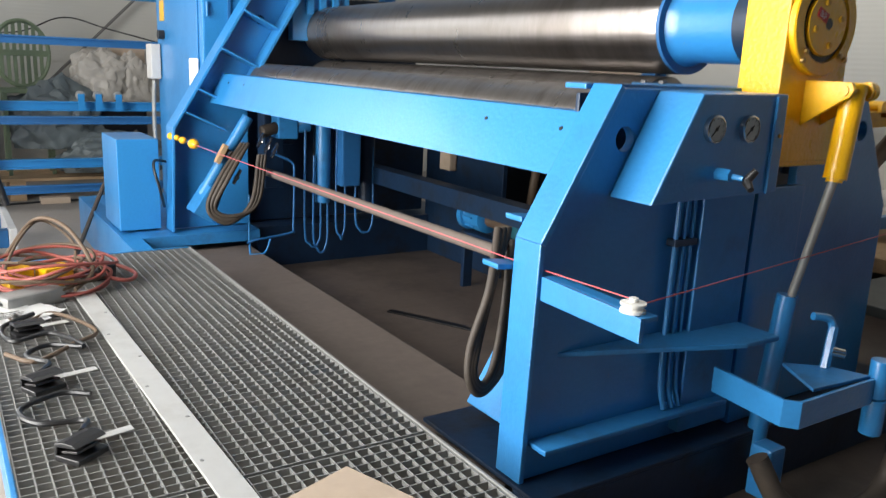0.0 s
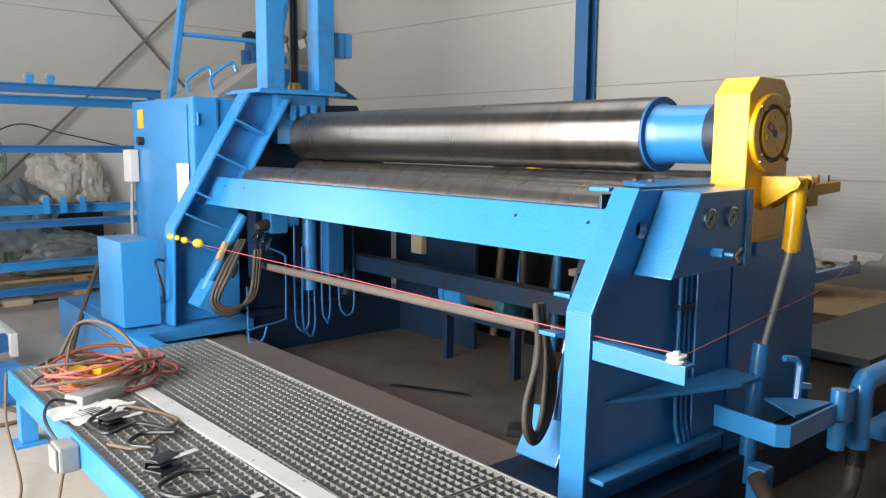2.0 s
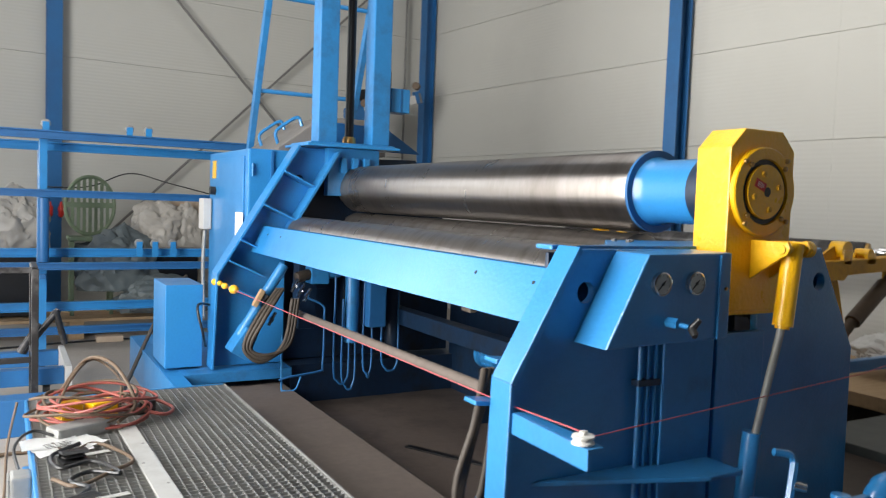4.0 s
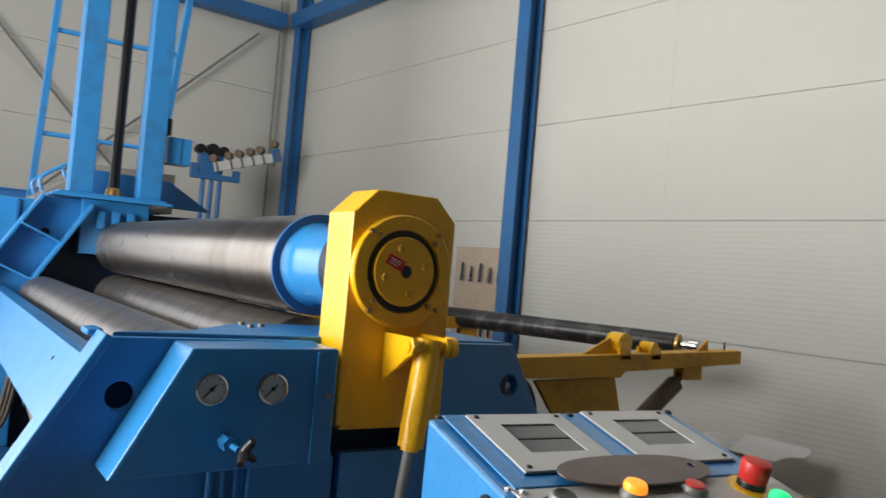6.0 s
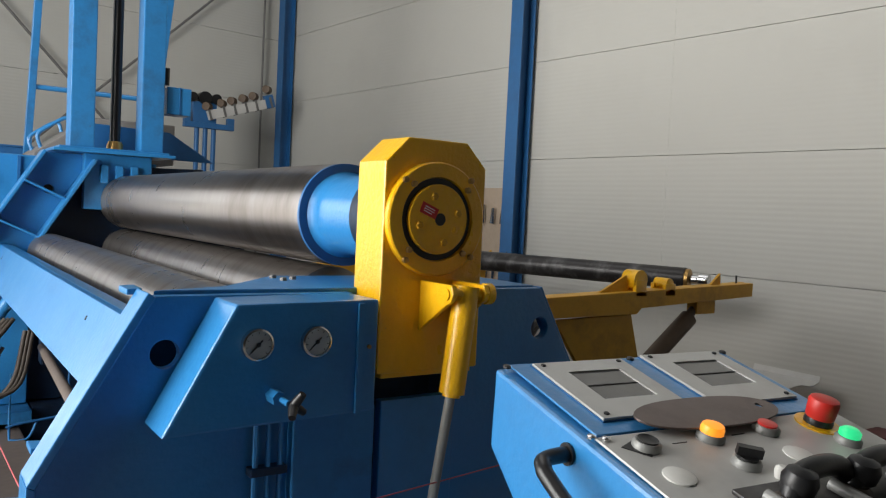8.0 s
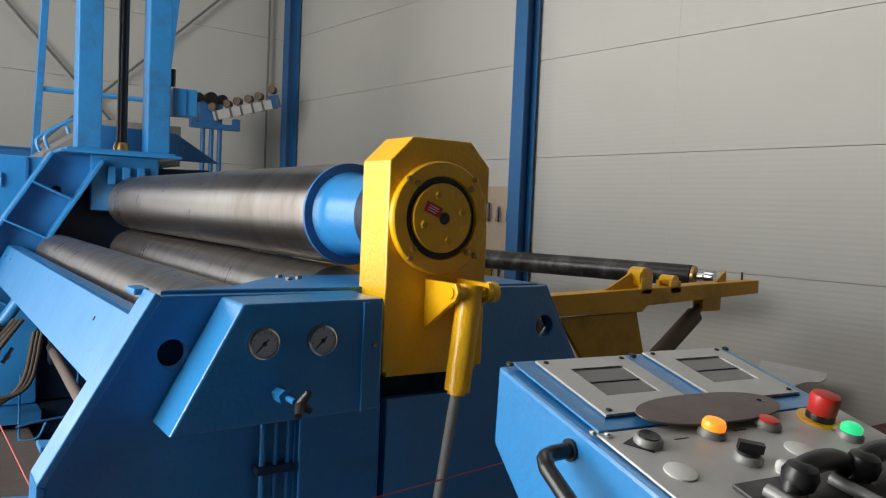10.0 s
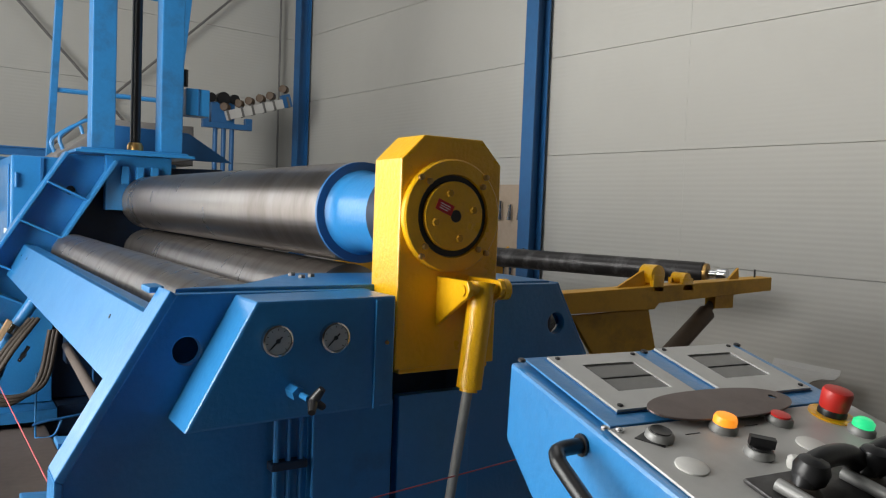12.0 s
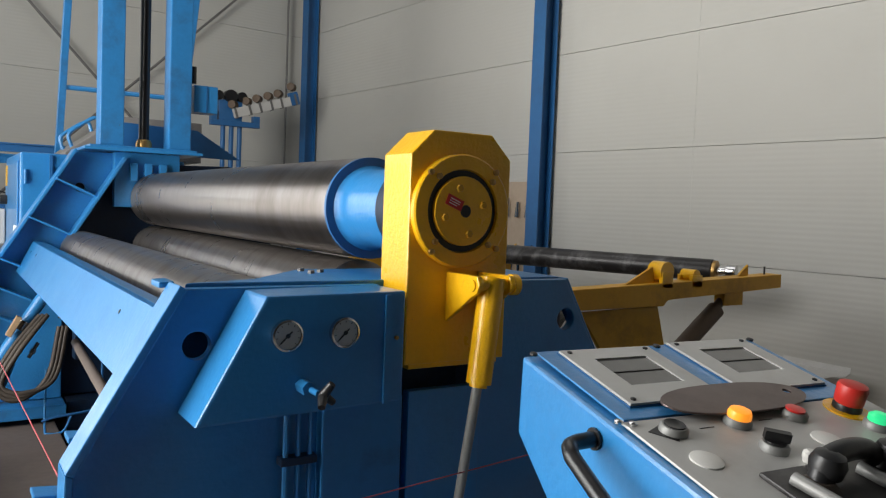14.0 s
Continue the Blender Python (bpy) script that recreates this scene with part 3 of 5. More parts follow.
mpart("edge_flange", bm, BLUE_OLD)
for x, z in ((4.93, 1.07), (5.07, 1.29), (5.20, 1.50), (4.87, 0.94), (4.84, 0.80)):
    bm = B()
    prism(bm, [(x, z), (x + 0.22, z - 0.10), (x + 0.22, z - 0.112), (x, z - 0.012)], "y", 4.88, 5.0)
    mpart("guide_rib", bm, BLUE)
bm = B()
box(bm, 5.33, 5.97, 4.84, 5.30, 1.662, 1.678)
box(bm, 5.36, 5.94, 4.87, 5.28, 1.6781, 1.692)
mpart("post_base", bm, BLUE, bevel=0.003)
bm = B()
box(bm, 5.50, 5.86, 4.93, 5.0, 1.35, 1.66)
mpart("bearing_block", bm, BLUE)
for x in (5.60, 5.68, 5.76):
    mpart("bearing_rib", box(B(), x - 0.02, x + 0.02, 4.90, 4.93, 1.50, 1.60), BLUE)
for x in (5.415, 5.785):
    bm = B()
    box(bm, x, x + 0.125, 4.89, 5.03, 1.692, 4.6)
    mpart("upright_post", bm, BLUE_OLD, "blue square steel post with chipped paint", 0.006)
mpart("lift_screw", rod(B(), (5.668, 5.0, 1.71), (5.668, 5.0, 4.6), 0.029, seg=20), SCREW, "black greased lifting screw", 0, True)
mpart("screw_nut", lathe(B(), [(0.045, 0), (0.045, 0.03), (0.036, 0.05)], (5.668, 5.0, 1.692), "z", 20), BRASS, "brass screw nut", 0, True)
bm = B()
prism(bm, [(5.52, 1.68), (5.52, 1.855), (6.03, 1.84), (6.31, 1.67)], "y", 5.20, 5.215)
mpart("gusset_plate", bm, BLUE_STEEL)
bm = B()
box(bm, 5.935, 6.075, 4.93, 5.05, 1.925, 2.085)
ob = mpart("switch_box", bm, BLUE, bevel=0.006)
part("cover_seam", box(B(), 6.005, 6.012, 4.925, 4.93, 1.925, 2.085), BLUE_STEEL, ob)
mpart("eye_bolt", rod(B(), (5.945, 5.0, 2.10), (5.945, 5.0, 2.20), 0.018, seg=12), BLACK, "", 0, True)

# drive cabinet, box and hood at the far end
cabinet = mpart("drive_cabinet", box(B(), 5.05, 5.95, 5.17, 6.25, 0.275, 1.638), BLUE, "tall blue drive cabinet", 0.012)
part("cabinet_door", box(B(), 5.04, 5.049, 5.25, 6.18, 0.33, 1.59), BLUE, cabinet, "", 0.004)
part("door_edge", box(B(), 5.195, 5.21, 5.155, 5.169, 0.30, 1.63), BLUE_STEEL, cabinet)
for z in (1.10, 1.50):
    part("hinge", rod(B(), (5.075, 5.158, z - 0.04), (5.075, 5.158, z + 0.04), 0.009, seg=10), BLUE_OLD, cabinet, "", 0, True)
part("warning_label", box(B(), 5.035, 5.0395, 6.0, 6.1, 1.45, 1.58), YELLOW, cabinet, "small yellow warning label")
part("paper_sign", box(B(), 5.035, 5.0395, 5.24, 5.42, 0.95, 1.22), PAPER, cabinet, "white printed sheet")
for k in range(5):
    part("print_bar", box(B(), 5.0335, 5.0348, 5.27, 5.39 - 0.02 * (k % 2), 1.18 - 0.04 * k, 1.187 - 0.04 * k), PALE, cabinet)
part("cabinet_switch", rod(B(), (5.04, 6.02, 1.36), (5.0, 6.02, 1.36), 0.03, seg=14), BLACK, cabinet, "black rotary switch", 0, True)
part("socket_box", box(B(), 4.97, 5.035, 6.1, 6.24, 1.07, 1.30), PALE, cabinet, "grey-white plastic socket box", 0.008)
part("cable_drop", tube(B(), [(5.0, 6.16, 1.06), (4.99, 6.16, 0.8), (5.0, 6.15, 0.4)], 0.014, 8, 5), ZINC, cabinet, "", 0, True)
bm = B()
prism(bm, [(5.30, 1.645), (5.30, 1.665), (5.62, 1.90), (6.1, 1.90), (6.1, 1.645)], "y", 5.35, 6.2)
hood = mpart("sloping_hood", bm, HOOD, "pale grey sloping sheet-metal hood", 0.006)
for y in (5.55, 5.95):
    part("lifting_handle", tube(B(), [(5.36, y, 1.70), (5.34, y, 1.78), (5.40, y, 1.84), (5.50, y, 1.90), (5.53, y, 1.84)], 0.012, 8, 5), BLUE, hood, "", 0, True)
bm = B()
box(bm, 4.52, 4.74, 5.0, 5.42, 0.275, 0.78)
mpart("pump_box", bm, BLUE, "plain blue box on the base frame", 0.006)
# leaning ladder behind the posts
for x, name in ((5.37, "ladder_stile"), (6.18, "ladder_stile")):
    mpart(name, prism(B(), [(6.30, 1.64), (6.37, 1.64), (5.20, 4.60), (5.13, 4.60)], "x", x - 0.022, x + 0.022), BLUE_OLD, "", 0.003)
for z in (2.14, 2.80, 3.46, 4.12):
    y = 6.33 - (z - 1.64) * 0.395
    mpart("ladder_rung", rod(B(), (5.385, y, z), (6.165, y, z), 0.018, seg=10), BLUE, "", 0, True)

# hydraulics at both ends of the side roll guide
def guide_cylinder(y, top, foot):
    ob = mpart("guide_cylinder", rod(B(), top, foot, 0.032, seg=16), BLUE_OLD, "oily blue hydraulic cylinder", 0, True)
    d = Vector(foot) - Vector(top)
    part("cylinder_head", rod(B(), Vector(top) + d * 0.42, Vector(top) + d * 0.52, 0.042, seg=16), CHROME, ob, "", 0, True)
    return ob


def hose(name, pts, r, material=RUBBER, label=""):
    return mpart(name, tube(B(), pts, r, 10, 7), material, label, 0, True)


guide_cylinder(2.16, (5.20, 2.16, 0.86), (5.06, 2.16, 0.40))
guide_cylinder(4.72, (5.16, 4.74, 0.92), (4.90, 4.74, 0.50))
bm = B()
prism(bm, [(4.965, 0.27), (5.125, 0.215), (5.165, 0.40), (5.06, 0.43)], "y", 2.08, 2.27)
mpart("cylinder_foot", bm, BLUE, bevel=0.006)
bm = B()
prism(bm, [(4.83, 0.42), (4.93, 0.36), (5.0, 0.54), (4.92, 0.56)], "y", 4.66, 4.82)
mpart("cylinder_foot", bm, BLUE_OLD, bevel=0.006)
mpart("wood_block", box(B(), -0.03, 0.03, -0.03, 0.03, -0.09, 0.09, pose(5.055, 2.03, 0.63, 0, 14, 0)), WOOD, "old wooden packing block", 0.004)
mpart("wood_block", box(B(), -0.014, 0.014, -0.02, 0.02, -0.055, 0.055, pose(4.99, 4.68, 0.73, 0, 28, 0)), WOOD, "old wooden packing block", 0.004)
for k in range(3):
    o = 0.018 * k
    hose("hydraulic_hose", [(5.06 - o, 2.24, 0.80), (4.97 - o, 2.18 - o, 0.66), (4.90 - 0.6 * o, 2.14, 0.50), (4.885 - 0.3 * o, 2.13, 0.42 - 0.5 * o), (4.92, 2.13, 0.385 - 0.6 * o), (4.97 + o, 2.15, 0.43), (5.01 + o, 2.17, 0.58), (5.06, 2.22 + o, 0.77)], 0.0125, label="dark looped hydraulic hose")
    hose("hydraulic_hose", [(5.11 + o, 4.70, 0.78), (4.97 + o, 4.66 - o, 0.60), (4.90 + o, 4.64, 0.44), (5.0 + o, 4.62, 0.36 + o), (5.14 + o, 4.64, 0.46), (5.20 + o, 4.68, 0.72)], 0.0125, label="dark looped hydraulic hose")
for x, w, top, low in ((5.50, 0.10, 0.92, 0.16), (5.555, 0.09, 0.70, 0.12), (5.70, 0.06, 0.86, 0.19), (5.83, 0.12, 0.80, 0.22)):
    hose("hydraulic_line", [(x, 4.74, top), (x - 0.006, 4.73, low + 0.12), (x + 0.02, 4.72, low + 0.02), (x + w / 2, 4.72, low), (x + w - 0.02, 4.73, low + 0.02), (x + w, 4.74, low + 0.12), (x + w, 4.76, top - 0.06)], 0.007, BLUE_STEEL)
hose("hydraulic_line", [(5.30, 4.70, 0.72), (5.40, 4.70, 0.67), (5.415, 4.70, 0.60), (5.41, 4.70, 0.30), (5.39, 4.69, 0.262), (5.18, 4.66, 0.245), (5.12, 4.66, 0.23)], 0.007, BLUE_STEEL)
hose("hydraulic_line", [(5.14, 4.68, 0.50), (5.135, 4.66, 0.20), (5.15, 4.65, 0.165), (5.22, 4.65, 0.17), (5.26, 4.67, 0.24)], 0.006, BLUE_OLD)
for x, z, dx in ((5.08, 0.70, 0.05), (5.20, 0.76, 0.04), (5.24, 0.73, 0.04), (5.28, 0.70, 0.04), (5.06, 0.56, 0.045)):
    mpart("hose_fitting", rod(rod(B(), (x, 4.70, z), (x + dx, 4.71, z + 0.075), 0.010, seg=8), (x + 0.3 * dx, 4.703, z + 0.022), (x + 0.55 * dx, 4.706, z + 0.042), 0.015, seg=6), CHROME, "bright hose fitting", 0, True)
mpart("valve_body", box(B(), 5.33, 5.45, 4.72, 4.84, 0.80, 0.93), BLUE_OLD, "oily valve body", 0.01)
mpart("valve_solenoid", rod(B(), (5.33, 4.76, 0.86), (5.24, 4.74, 0.84), 0.034, seg=14), RUBBER, "", 0.004, True)
mpart("valve_solenoid", rod(B(), (5.45, 4.76, 0.86), (5.53, 4.76, 0.87), 0.034, seg=14), BLUE_OLD, "", 0.004, True)
mpart("guide_block", box(B(), 5.70, 5.82, 4.66, 4.80, 0.52, 0.90), BLUE_STEEL, "", 0.01)
mpart("guide_cylinder", rod(B(), (5.62, 4.76, 0.98), (5.62, 4.76, 0.42), 0.045, seg=18), BLUE_OLD, "oily blue hydraulic cylinder", 0, True)
mpart("guide_cylinder", rod(B(), (5.93, 4.80, 1.0), (5.93, 4.80, 0.35), 0.05, seg=18), BLUE_DARK, "", 0, True)
# blocks deep between the stands, their shade put into the blue
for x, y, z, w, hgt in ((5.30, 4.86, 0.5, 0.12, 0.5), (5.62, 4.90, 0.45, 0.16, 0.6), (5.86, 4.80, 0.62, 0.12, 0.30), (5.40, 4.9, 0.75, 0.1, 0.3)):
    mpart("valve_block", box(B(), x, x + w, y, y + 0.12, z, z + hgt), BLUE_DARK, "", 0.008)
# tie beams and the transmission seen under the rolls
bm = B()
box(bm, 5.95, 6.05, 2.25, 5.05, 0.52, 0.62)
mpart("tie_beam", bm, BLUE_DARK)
pump = mpart("pump_motor", lathe(B(), [(0.05, 0), (0.078, 0.01), (0.078, 0.05), (0.070, 0.055), (0.070, 0.16), (0.085, 0.165), (0.085, 0.20), (0.045, 0.22), (0.045, 0.24)], (6.2, 3.86, 0.44), "y", 24), BLUE, "blue electric pump motor", 0, True)
for k in range(8):
    a = k * math.tau / 8
    part("cooling_rib", box(B(), -0.004, 0.004, 3.93, 4.015, 0.068, 0.079, pose(6.2, 0, 0.44, 0, math.degrees(a), 0)), BLUE, pump)
mpart("pump_coupling", rod(B(), (6.2, 3.58, 0.435), (6.2, 3.86, 0.438), 0.036, seg=18), BROWN_CABLE, "greasy brown coupling guard", 0.004, True)
mpart("pump_gear", lathe(B(), [(0.04, 0), (0.095, 0.02), (0.10, 0.05), (0.095, 0.09), (0.06, 0.11)], (6.2, 3.46, 0.43), "y", 24), principled("oily_teal_paint", (0.012, 0.10, 0.13), 0.4, 0, 40, 0.2, 0.08, (0.01, 0.012, 0.014), 0.7, 6.0), "oily blue-green pump housing", 0, True)
mpart("pump_mount", box(B(), 6.16, 6.24, 3.44, 4.08, 0.30, 0.345), BLUE_DARK, "", 0.006)
for y in (3.45, 4.04):
    mpart("pump_foot", box(B(), 6.17, 6.23, y, y + 0.03, 0.008, 0.30), BLUE_DARK, "", 0.004)
hose("hydraulic_hose", [(4.86, 5.2, 0.62), (4.7, 4.95, 0.66), (4.72, 4.9, 0.5), (4.76, 5.0, 0.40)], 0.008, BLACK)

# dark plates added to block the bright background, and pipes seen between the stands
mpart("rear_dark_plate", box(B(), 6.42, 6.45, 2.4, 4.95, 0.86, 1.04), BLUE_DARK)
mpart("rear_dark_plate", box(B(), 6.46, 6.49, 4.10, 4.95, 0.0, 0.86), BLUE_DARK)
mpart("rear_dark_plate", box(B(), 6.46, 6.49, 2.3, 3.05, 0.0, 0.86), BLUE_DARK)
for k in range(6):
    y = 3.36 + 0.13 * k + 0.05 * (k % 2)
    mpart("rear_pipe", rod(B(), (6.60, y, 0.10), (6.66 + 0.05 * (k % 3), y + 0.06 * (k % 2), 1.0), 0.018 + 0.008 * (k % 2), seg=12), (RUBBER, BLUE_OLD, BROWN_CABLE)[k % 3], "", 0, True)
mpart("grease_drum", lathe(B(), [(0.10, 0), (0.105, 0.01), (0.10, 0.02), (0.10, 0.24), (0.105, 0.25), (0.095, 0.27)], (6.72, 3.20, 0.62), "z", 24), BROWN_CABLE, "brown grease drum", 0, True)
mpart("rear_cover", box(B(), 6.62, 6.72, 3.05, 3.45, 0.58, 0.62), CARD, "", 0.004)
mpart("rear_cover", box(B(), 6.40, 6.455, 4.58, 4.70, 0.60, 0.86), CARD, "", 0.01)
# near-black sheet added behind the machine to darken the gap below the rolls
mpart("rear_backing", box(B(), 6.85, 6.95, 2.3, 5.0, 0.0, 0.72), SCREW, "near-black backing plate added to darken the view under the rolls", 0.006)
hose("hydraulic_hose", [(5.08, 2.1, 0.92), (5.03, 2.07, 0.86), (4.99, 2.06, 0.70), (4.985, 2.06, 0.62), (5.02, 2.07, 0.60)], 0.006, CHROME)

# rear roll support: yellow beams, brackets, adjusting cylinder
support = thing("lateral_plate_support", "dull yellow steel side support with roller brackets behind the machine", "plate support")
for y in (2.69, 4.55):
    bm = B()
    prism(bm, [(6.25, 1.0), (6.25, 1.07), (8.28, 1.138), (8.28, 1.07), (7.45, 1.032), (7.42, 1.005)], "y", y - 0.045, y + 0.045)
    part("support_beam", bm, YELLOW_DULL, support, "", 0.004)
    bm = B()
    prism(bm, [(6.95, 0.99), (7.42, 1.0), (7.50, 0.74), (7.32, 0.60), (7.16, 0.72)], "y", y - 0.012, y + 0.012)
    part("bracket_plate", bm, YELLOW_DULL, support, "", 0.003)
    part("stop_fin", prism(B(), [(7.20, 1.095), (7.38, 1.18), (7.40, 1.10)], "y", y - 0.006, y + 0.006), YELLOW_DULL, support)
    part("stop_fin", prism(B(), [(7.98, 1.125), (8.06, 1.185), (8.065, 1.127)], "y", y - 0.006, y + 0.006), YELLOW_DULL, support)
    for x, r in ((7.44, 0.045), (7.64, 0.026)):
        bm = B()
        rod(bm, (x, y - 0.04, 1.115 + r), (x, y + 0.04, 1.115 + r), r, seg=20)
        box(bm, x - 0.035, x + 0.035, y - 0.045, y - 0.025, 1.085, 1.115 + r)
        box(bm, x - 0.035, x + 0.035, y + 0.025, y + 0.045, 1.085, 1.115 + r)
        part("roller_bracket", bm, YELLOW, support, "", 0.002, True)
    bm = B()
    rod(bm, (7.92, y, 1.05), (7.84, y, 0.98), 0.022, seg=12)
    rod(bm, (7.84, y, 0.97), (7.58, y, 0.78), 0.042, seg=16)
    rod(bm, (7.58, y, 0.78), (7.44, y, 0.66), 0.028, seg=12)
    part("adjusting_cylinder", bm, BROWN_CABLE, support, "greasy brown adjusting cylinder", 0, True)
    part("cylinder_lug", box(B(), 7.86, 8.0, y - 0.03, y + 0.03, 0.99, 1.06), YELLOW_DULL, support, "", 0.003)
    part("stop_pin", rod(B(), (8.2, y, 1.13), (8.2, y, 1.175), 0.005, seg=8), BLACK, support)
    part("support_leg", box(B(), 7.24, 7.36, y - 0.05, y + 0.05, 0.0, 0.62), YELLOW_DULL, support, "", 0.004)
for k in range(3):
    part("hose_bundle", tube(B(), [(6.42, 2.5 + 0.03 * k, 0.80), (6.62, 2.55, 0.92 - 0.03 * k), (6.80, 2.6, 1.0), (6.9, 2.62, 0.86), (6.86, 2.66, 0.6)], 0.018, 8, 5), BLACK, support, "", 0, True)
part("long_side_beam", box(B(), 6.3, 6.40, 2.69, 4.55, 1.0, 1.06), YELLOW_DULL, support, "", 0.004)
shaft = thing("spare_steel_shaft", "long dark mottled steel shaft lying on the yellow support", "shaft")
S0, S1 = Vector((8.411, 3.167, 1.112)), Vector((7.60, 5.13, 1.122))
sd = (S1 - S0).normalized()
part("shaft_body", rod(B(), S0, S1, 0.064, seg=32), SHAFT, shaft, "", 0.004, True)
part("shaft_sleeve", rod(B(), S0 - sd * 0.022, S0 - sd * 0.001, 0.058, seg=24), BRASS, shaft, "brass end sleeve", 0.002, True)
part("shaft_journal", rod(rod(B(), S0 - sd * 0.075, S0 - sd * 0.023, 0.026, seg=20), S0 - sd * 0.13, S0 - sd * 0.076, 0.040, seg=20), CHROME, shaft, "bright journal", 0.002, True)

# roller arm behind the posts
arm = thing("roller_arm", "blue bracket with a pale bar of small rusty rollers", "roller arm")
bm = B()
box(bm, 7.08, 7.61, 8.56, 8.64, 2.205, 2.262)
box(bm, 7.54, 7.61, 8.56, 8.64, 2.262, 2.33)
box(bm, 7.08, 7.14, 8.56, 8.64, 2.262, 2.36)
part("arm_bracket", bm, BLUE_STEEL, arm, "", 0.003)
part("arm_block", box(B(), 7.17, 7.42, 8.58, 8.72, 2.263, 2.48), BLUE_STEEL, arm, "", 0.006)
for x in (7.225, 7.315, 7.405):
    part("arm_leg", rod(B(), (x, 8.62, 0.0), (x, 8.62, 2.205), 0.026, seg=14), BLUE_STEEL, arm, "", 0, True)
for x, r in ((7.16, 0.05), (7.29, 0.07), (7.41, 0.055)):
    part("arm_head", rod(B(), (x, 8.55, 2.52), (x, 8.67, 2.52), r, seg=16), SCREW, arm, "greasy black arm roller", 0.004, True)
bar = pose(7.32, 8.56, 2.33, 0, -17, 0)
part("roller_bar", box(B(), 0, 0.66, -0.03, 0.03, -0.04, 0.06, bar), PALE, arm, "pale grey bar", 0.004)
part("bar_end", box(B(), 0.661, 0.76, -0.032, 0.032, -0.042, 0.10, bar), BLUE_STEEL, arm, "", 0.004)
for k in range(6):
    u = (0.02, 0.18, 0.30, 0.43, 0.55, 0.72)[k]
    p = bar @ Vector((u, 0, 0.10 + 0.004 * k + (0.04 if k == 5 else 0)))
    part("small_roller", rod(B(), p - Vector((0.028, 0.03, 0)), p + Vector((0.028, 0.03, 0)), 0.044, seg=14), BROWN_CABLE, arm, "", 0.004, True)
    part("roller_strap", box(B(), u - 0.012, u + 0.012, -0.036, 0.036, -0.046, 0.075, bar), ZINC_DARK, arm)

# pull-wire safety line and its brackets
bm = B()
prism(bm, [(1.88, 0.705), (1.88, 0.765), (1.56, 0.755), (1.56, 0.70)], "x", 4.888, 4.90)
prism(bm, [(1.88, 0.753), (1.88, 0.765), (1.56, 0.755), (1.56, 0.743)], "x", 4.9, 4.94)
mpart("wire_bracket", bm, BLUE, "blue angle bracket for the pull wire", 0.002)
mpart("wire_pulley", lathe(B(), [(0.028, 0), (0.028, 0.006), (0.020, 0.009), (0.020, 0.013), (0.028, 0.016), (0.028, 0.021), (0.010, 0.022), (0.010, 0.031)], (4.905, 1.60, 0.757), "z", 24), WHITE, "small pale wire pulley", 0, True)
bm = B()
tube(bm, [(4.835, 4.90, 0.785), (4.912, 2.0, 0.772), (4.942, 1.645, 0.771)], 0.0017, 8, 0)
tube(bm, [(4.942, 1.64, 0.771), (6.46, 1.92, 0.751), (7.83, 2.35, 0.696)], 0.0017, 8, 0)
solo("pull_wire", bm, RED_WIRE, "thin red safety pull wire stretched along the machine", "safety wire", smooth=True)
for p, r in (((4.80, 4.95, 0.80), 0.03), ((4.815, 4.90, 0.797), 0.022), ((4.826, 4.82, 0.79), 0.026), ((4.838, 4.66, 0.787), 0.036)):
    bm = B()
    bmesh.ops.create_icosphere(bm, subdivisions=2, radius=r, matrix=Matrix.Translation(p) @ Matrix.Diagonal((0.8, 1.25, 0.75, 1)))
    mpart("wire_tensioner", bm, YELLOW, "yellow plastic wire tensioner", 0, True)
bm = B()
box(bm, 6.43, 7.84, 2.27, 2.31, 0.63, 0.685)
mpart("rear_wire_bracket", bm, BLUE, "", 0.003)
mpart("rear_wire_pulley", lathe(B(), [(0.03, 0), (0.03, 0.012), (0.012, 0.016), (0.012, 0.05)], (7.80, 2.29, 0.686), "z", 16), ZINC, "", 0, True)

# ---- swinging pendant arm for the console, with its hose ----
pend = thing("swing_arm", "blue hinged swing arm with pipe and corrugated hose", "swing arm")
bm = B()
prism(bm, [(5.50, 1.86), (5.47, 1.62), (5.50, 1.585), (5.84, 1.585), (5.84, 1.597), (5.505, 1.597), (5.482, 1.624), (5.512, 1.86)], "z", 0.375, 0.45)
part("bent_plate", bm, BLUE, pend, "", 0.003)
bm = B()
prism(bm, [(5.60, 1.62), (5.84, 1.60), (5.80, 1.70), (5.70, 1.78)], "z", 0.445, 0.455)
part("gusset", bm, BLUE_OLD, pend, "", 0.002)
part("hinge_barrel", rod(rod(B(), (5.868, 1.59, 0.28), (5.868, 1.59, 0.385), 0.030, seg=20), (5.868, 1.59, 0.39), (5.868, 1.59, 0.50), 0.028, seg=20), BLUE, pend, "", 0.003, True)
part("hinge_plate", box(B(), 5.89, 6.02, 1.575, 1.60, 0.36, 0.48), BLUE, pend, "", 0.003)
part("pipe_arm", tube(B(), [(6.03, 1.58, 0.25), (6.03, 1.58, 0.44), (6.05, 1.578, 0.485), (6.11, 1.572, 0.505), (6.5, 1.53, 0.53)], 0.040, 18, 4), BLUE, pend, "thick blue pipe", 0, True)
part("corrugated_hose", tube(B(), [(6.03, 1.58, 0.25), (6.03, 1.58, 0.19), (5.99, 1.58, 0.09), (5.88, 1.58, 0.05), (5.72, 1.60, 0.055), (5.60, 1.66, 0.10), (5.55, 1.72, 0.22)], 0.031, 14, 7), RUBBER, pend, "dark dusty corrugated hose", 0, True)
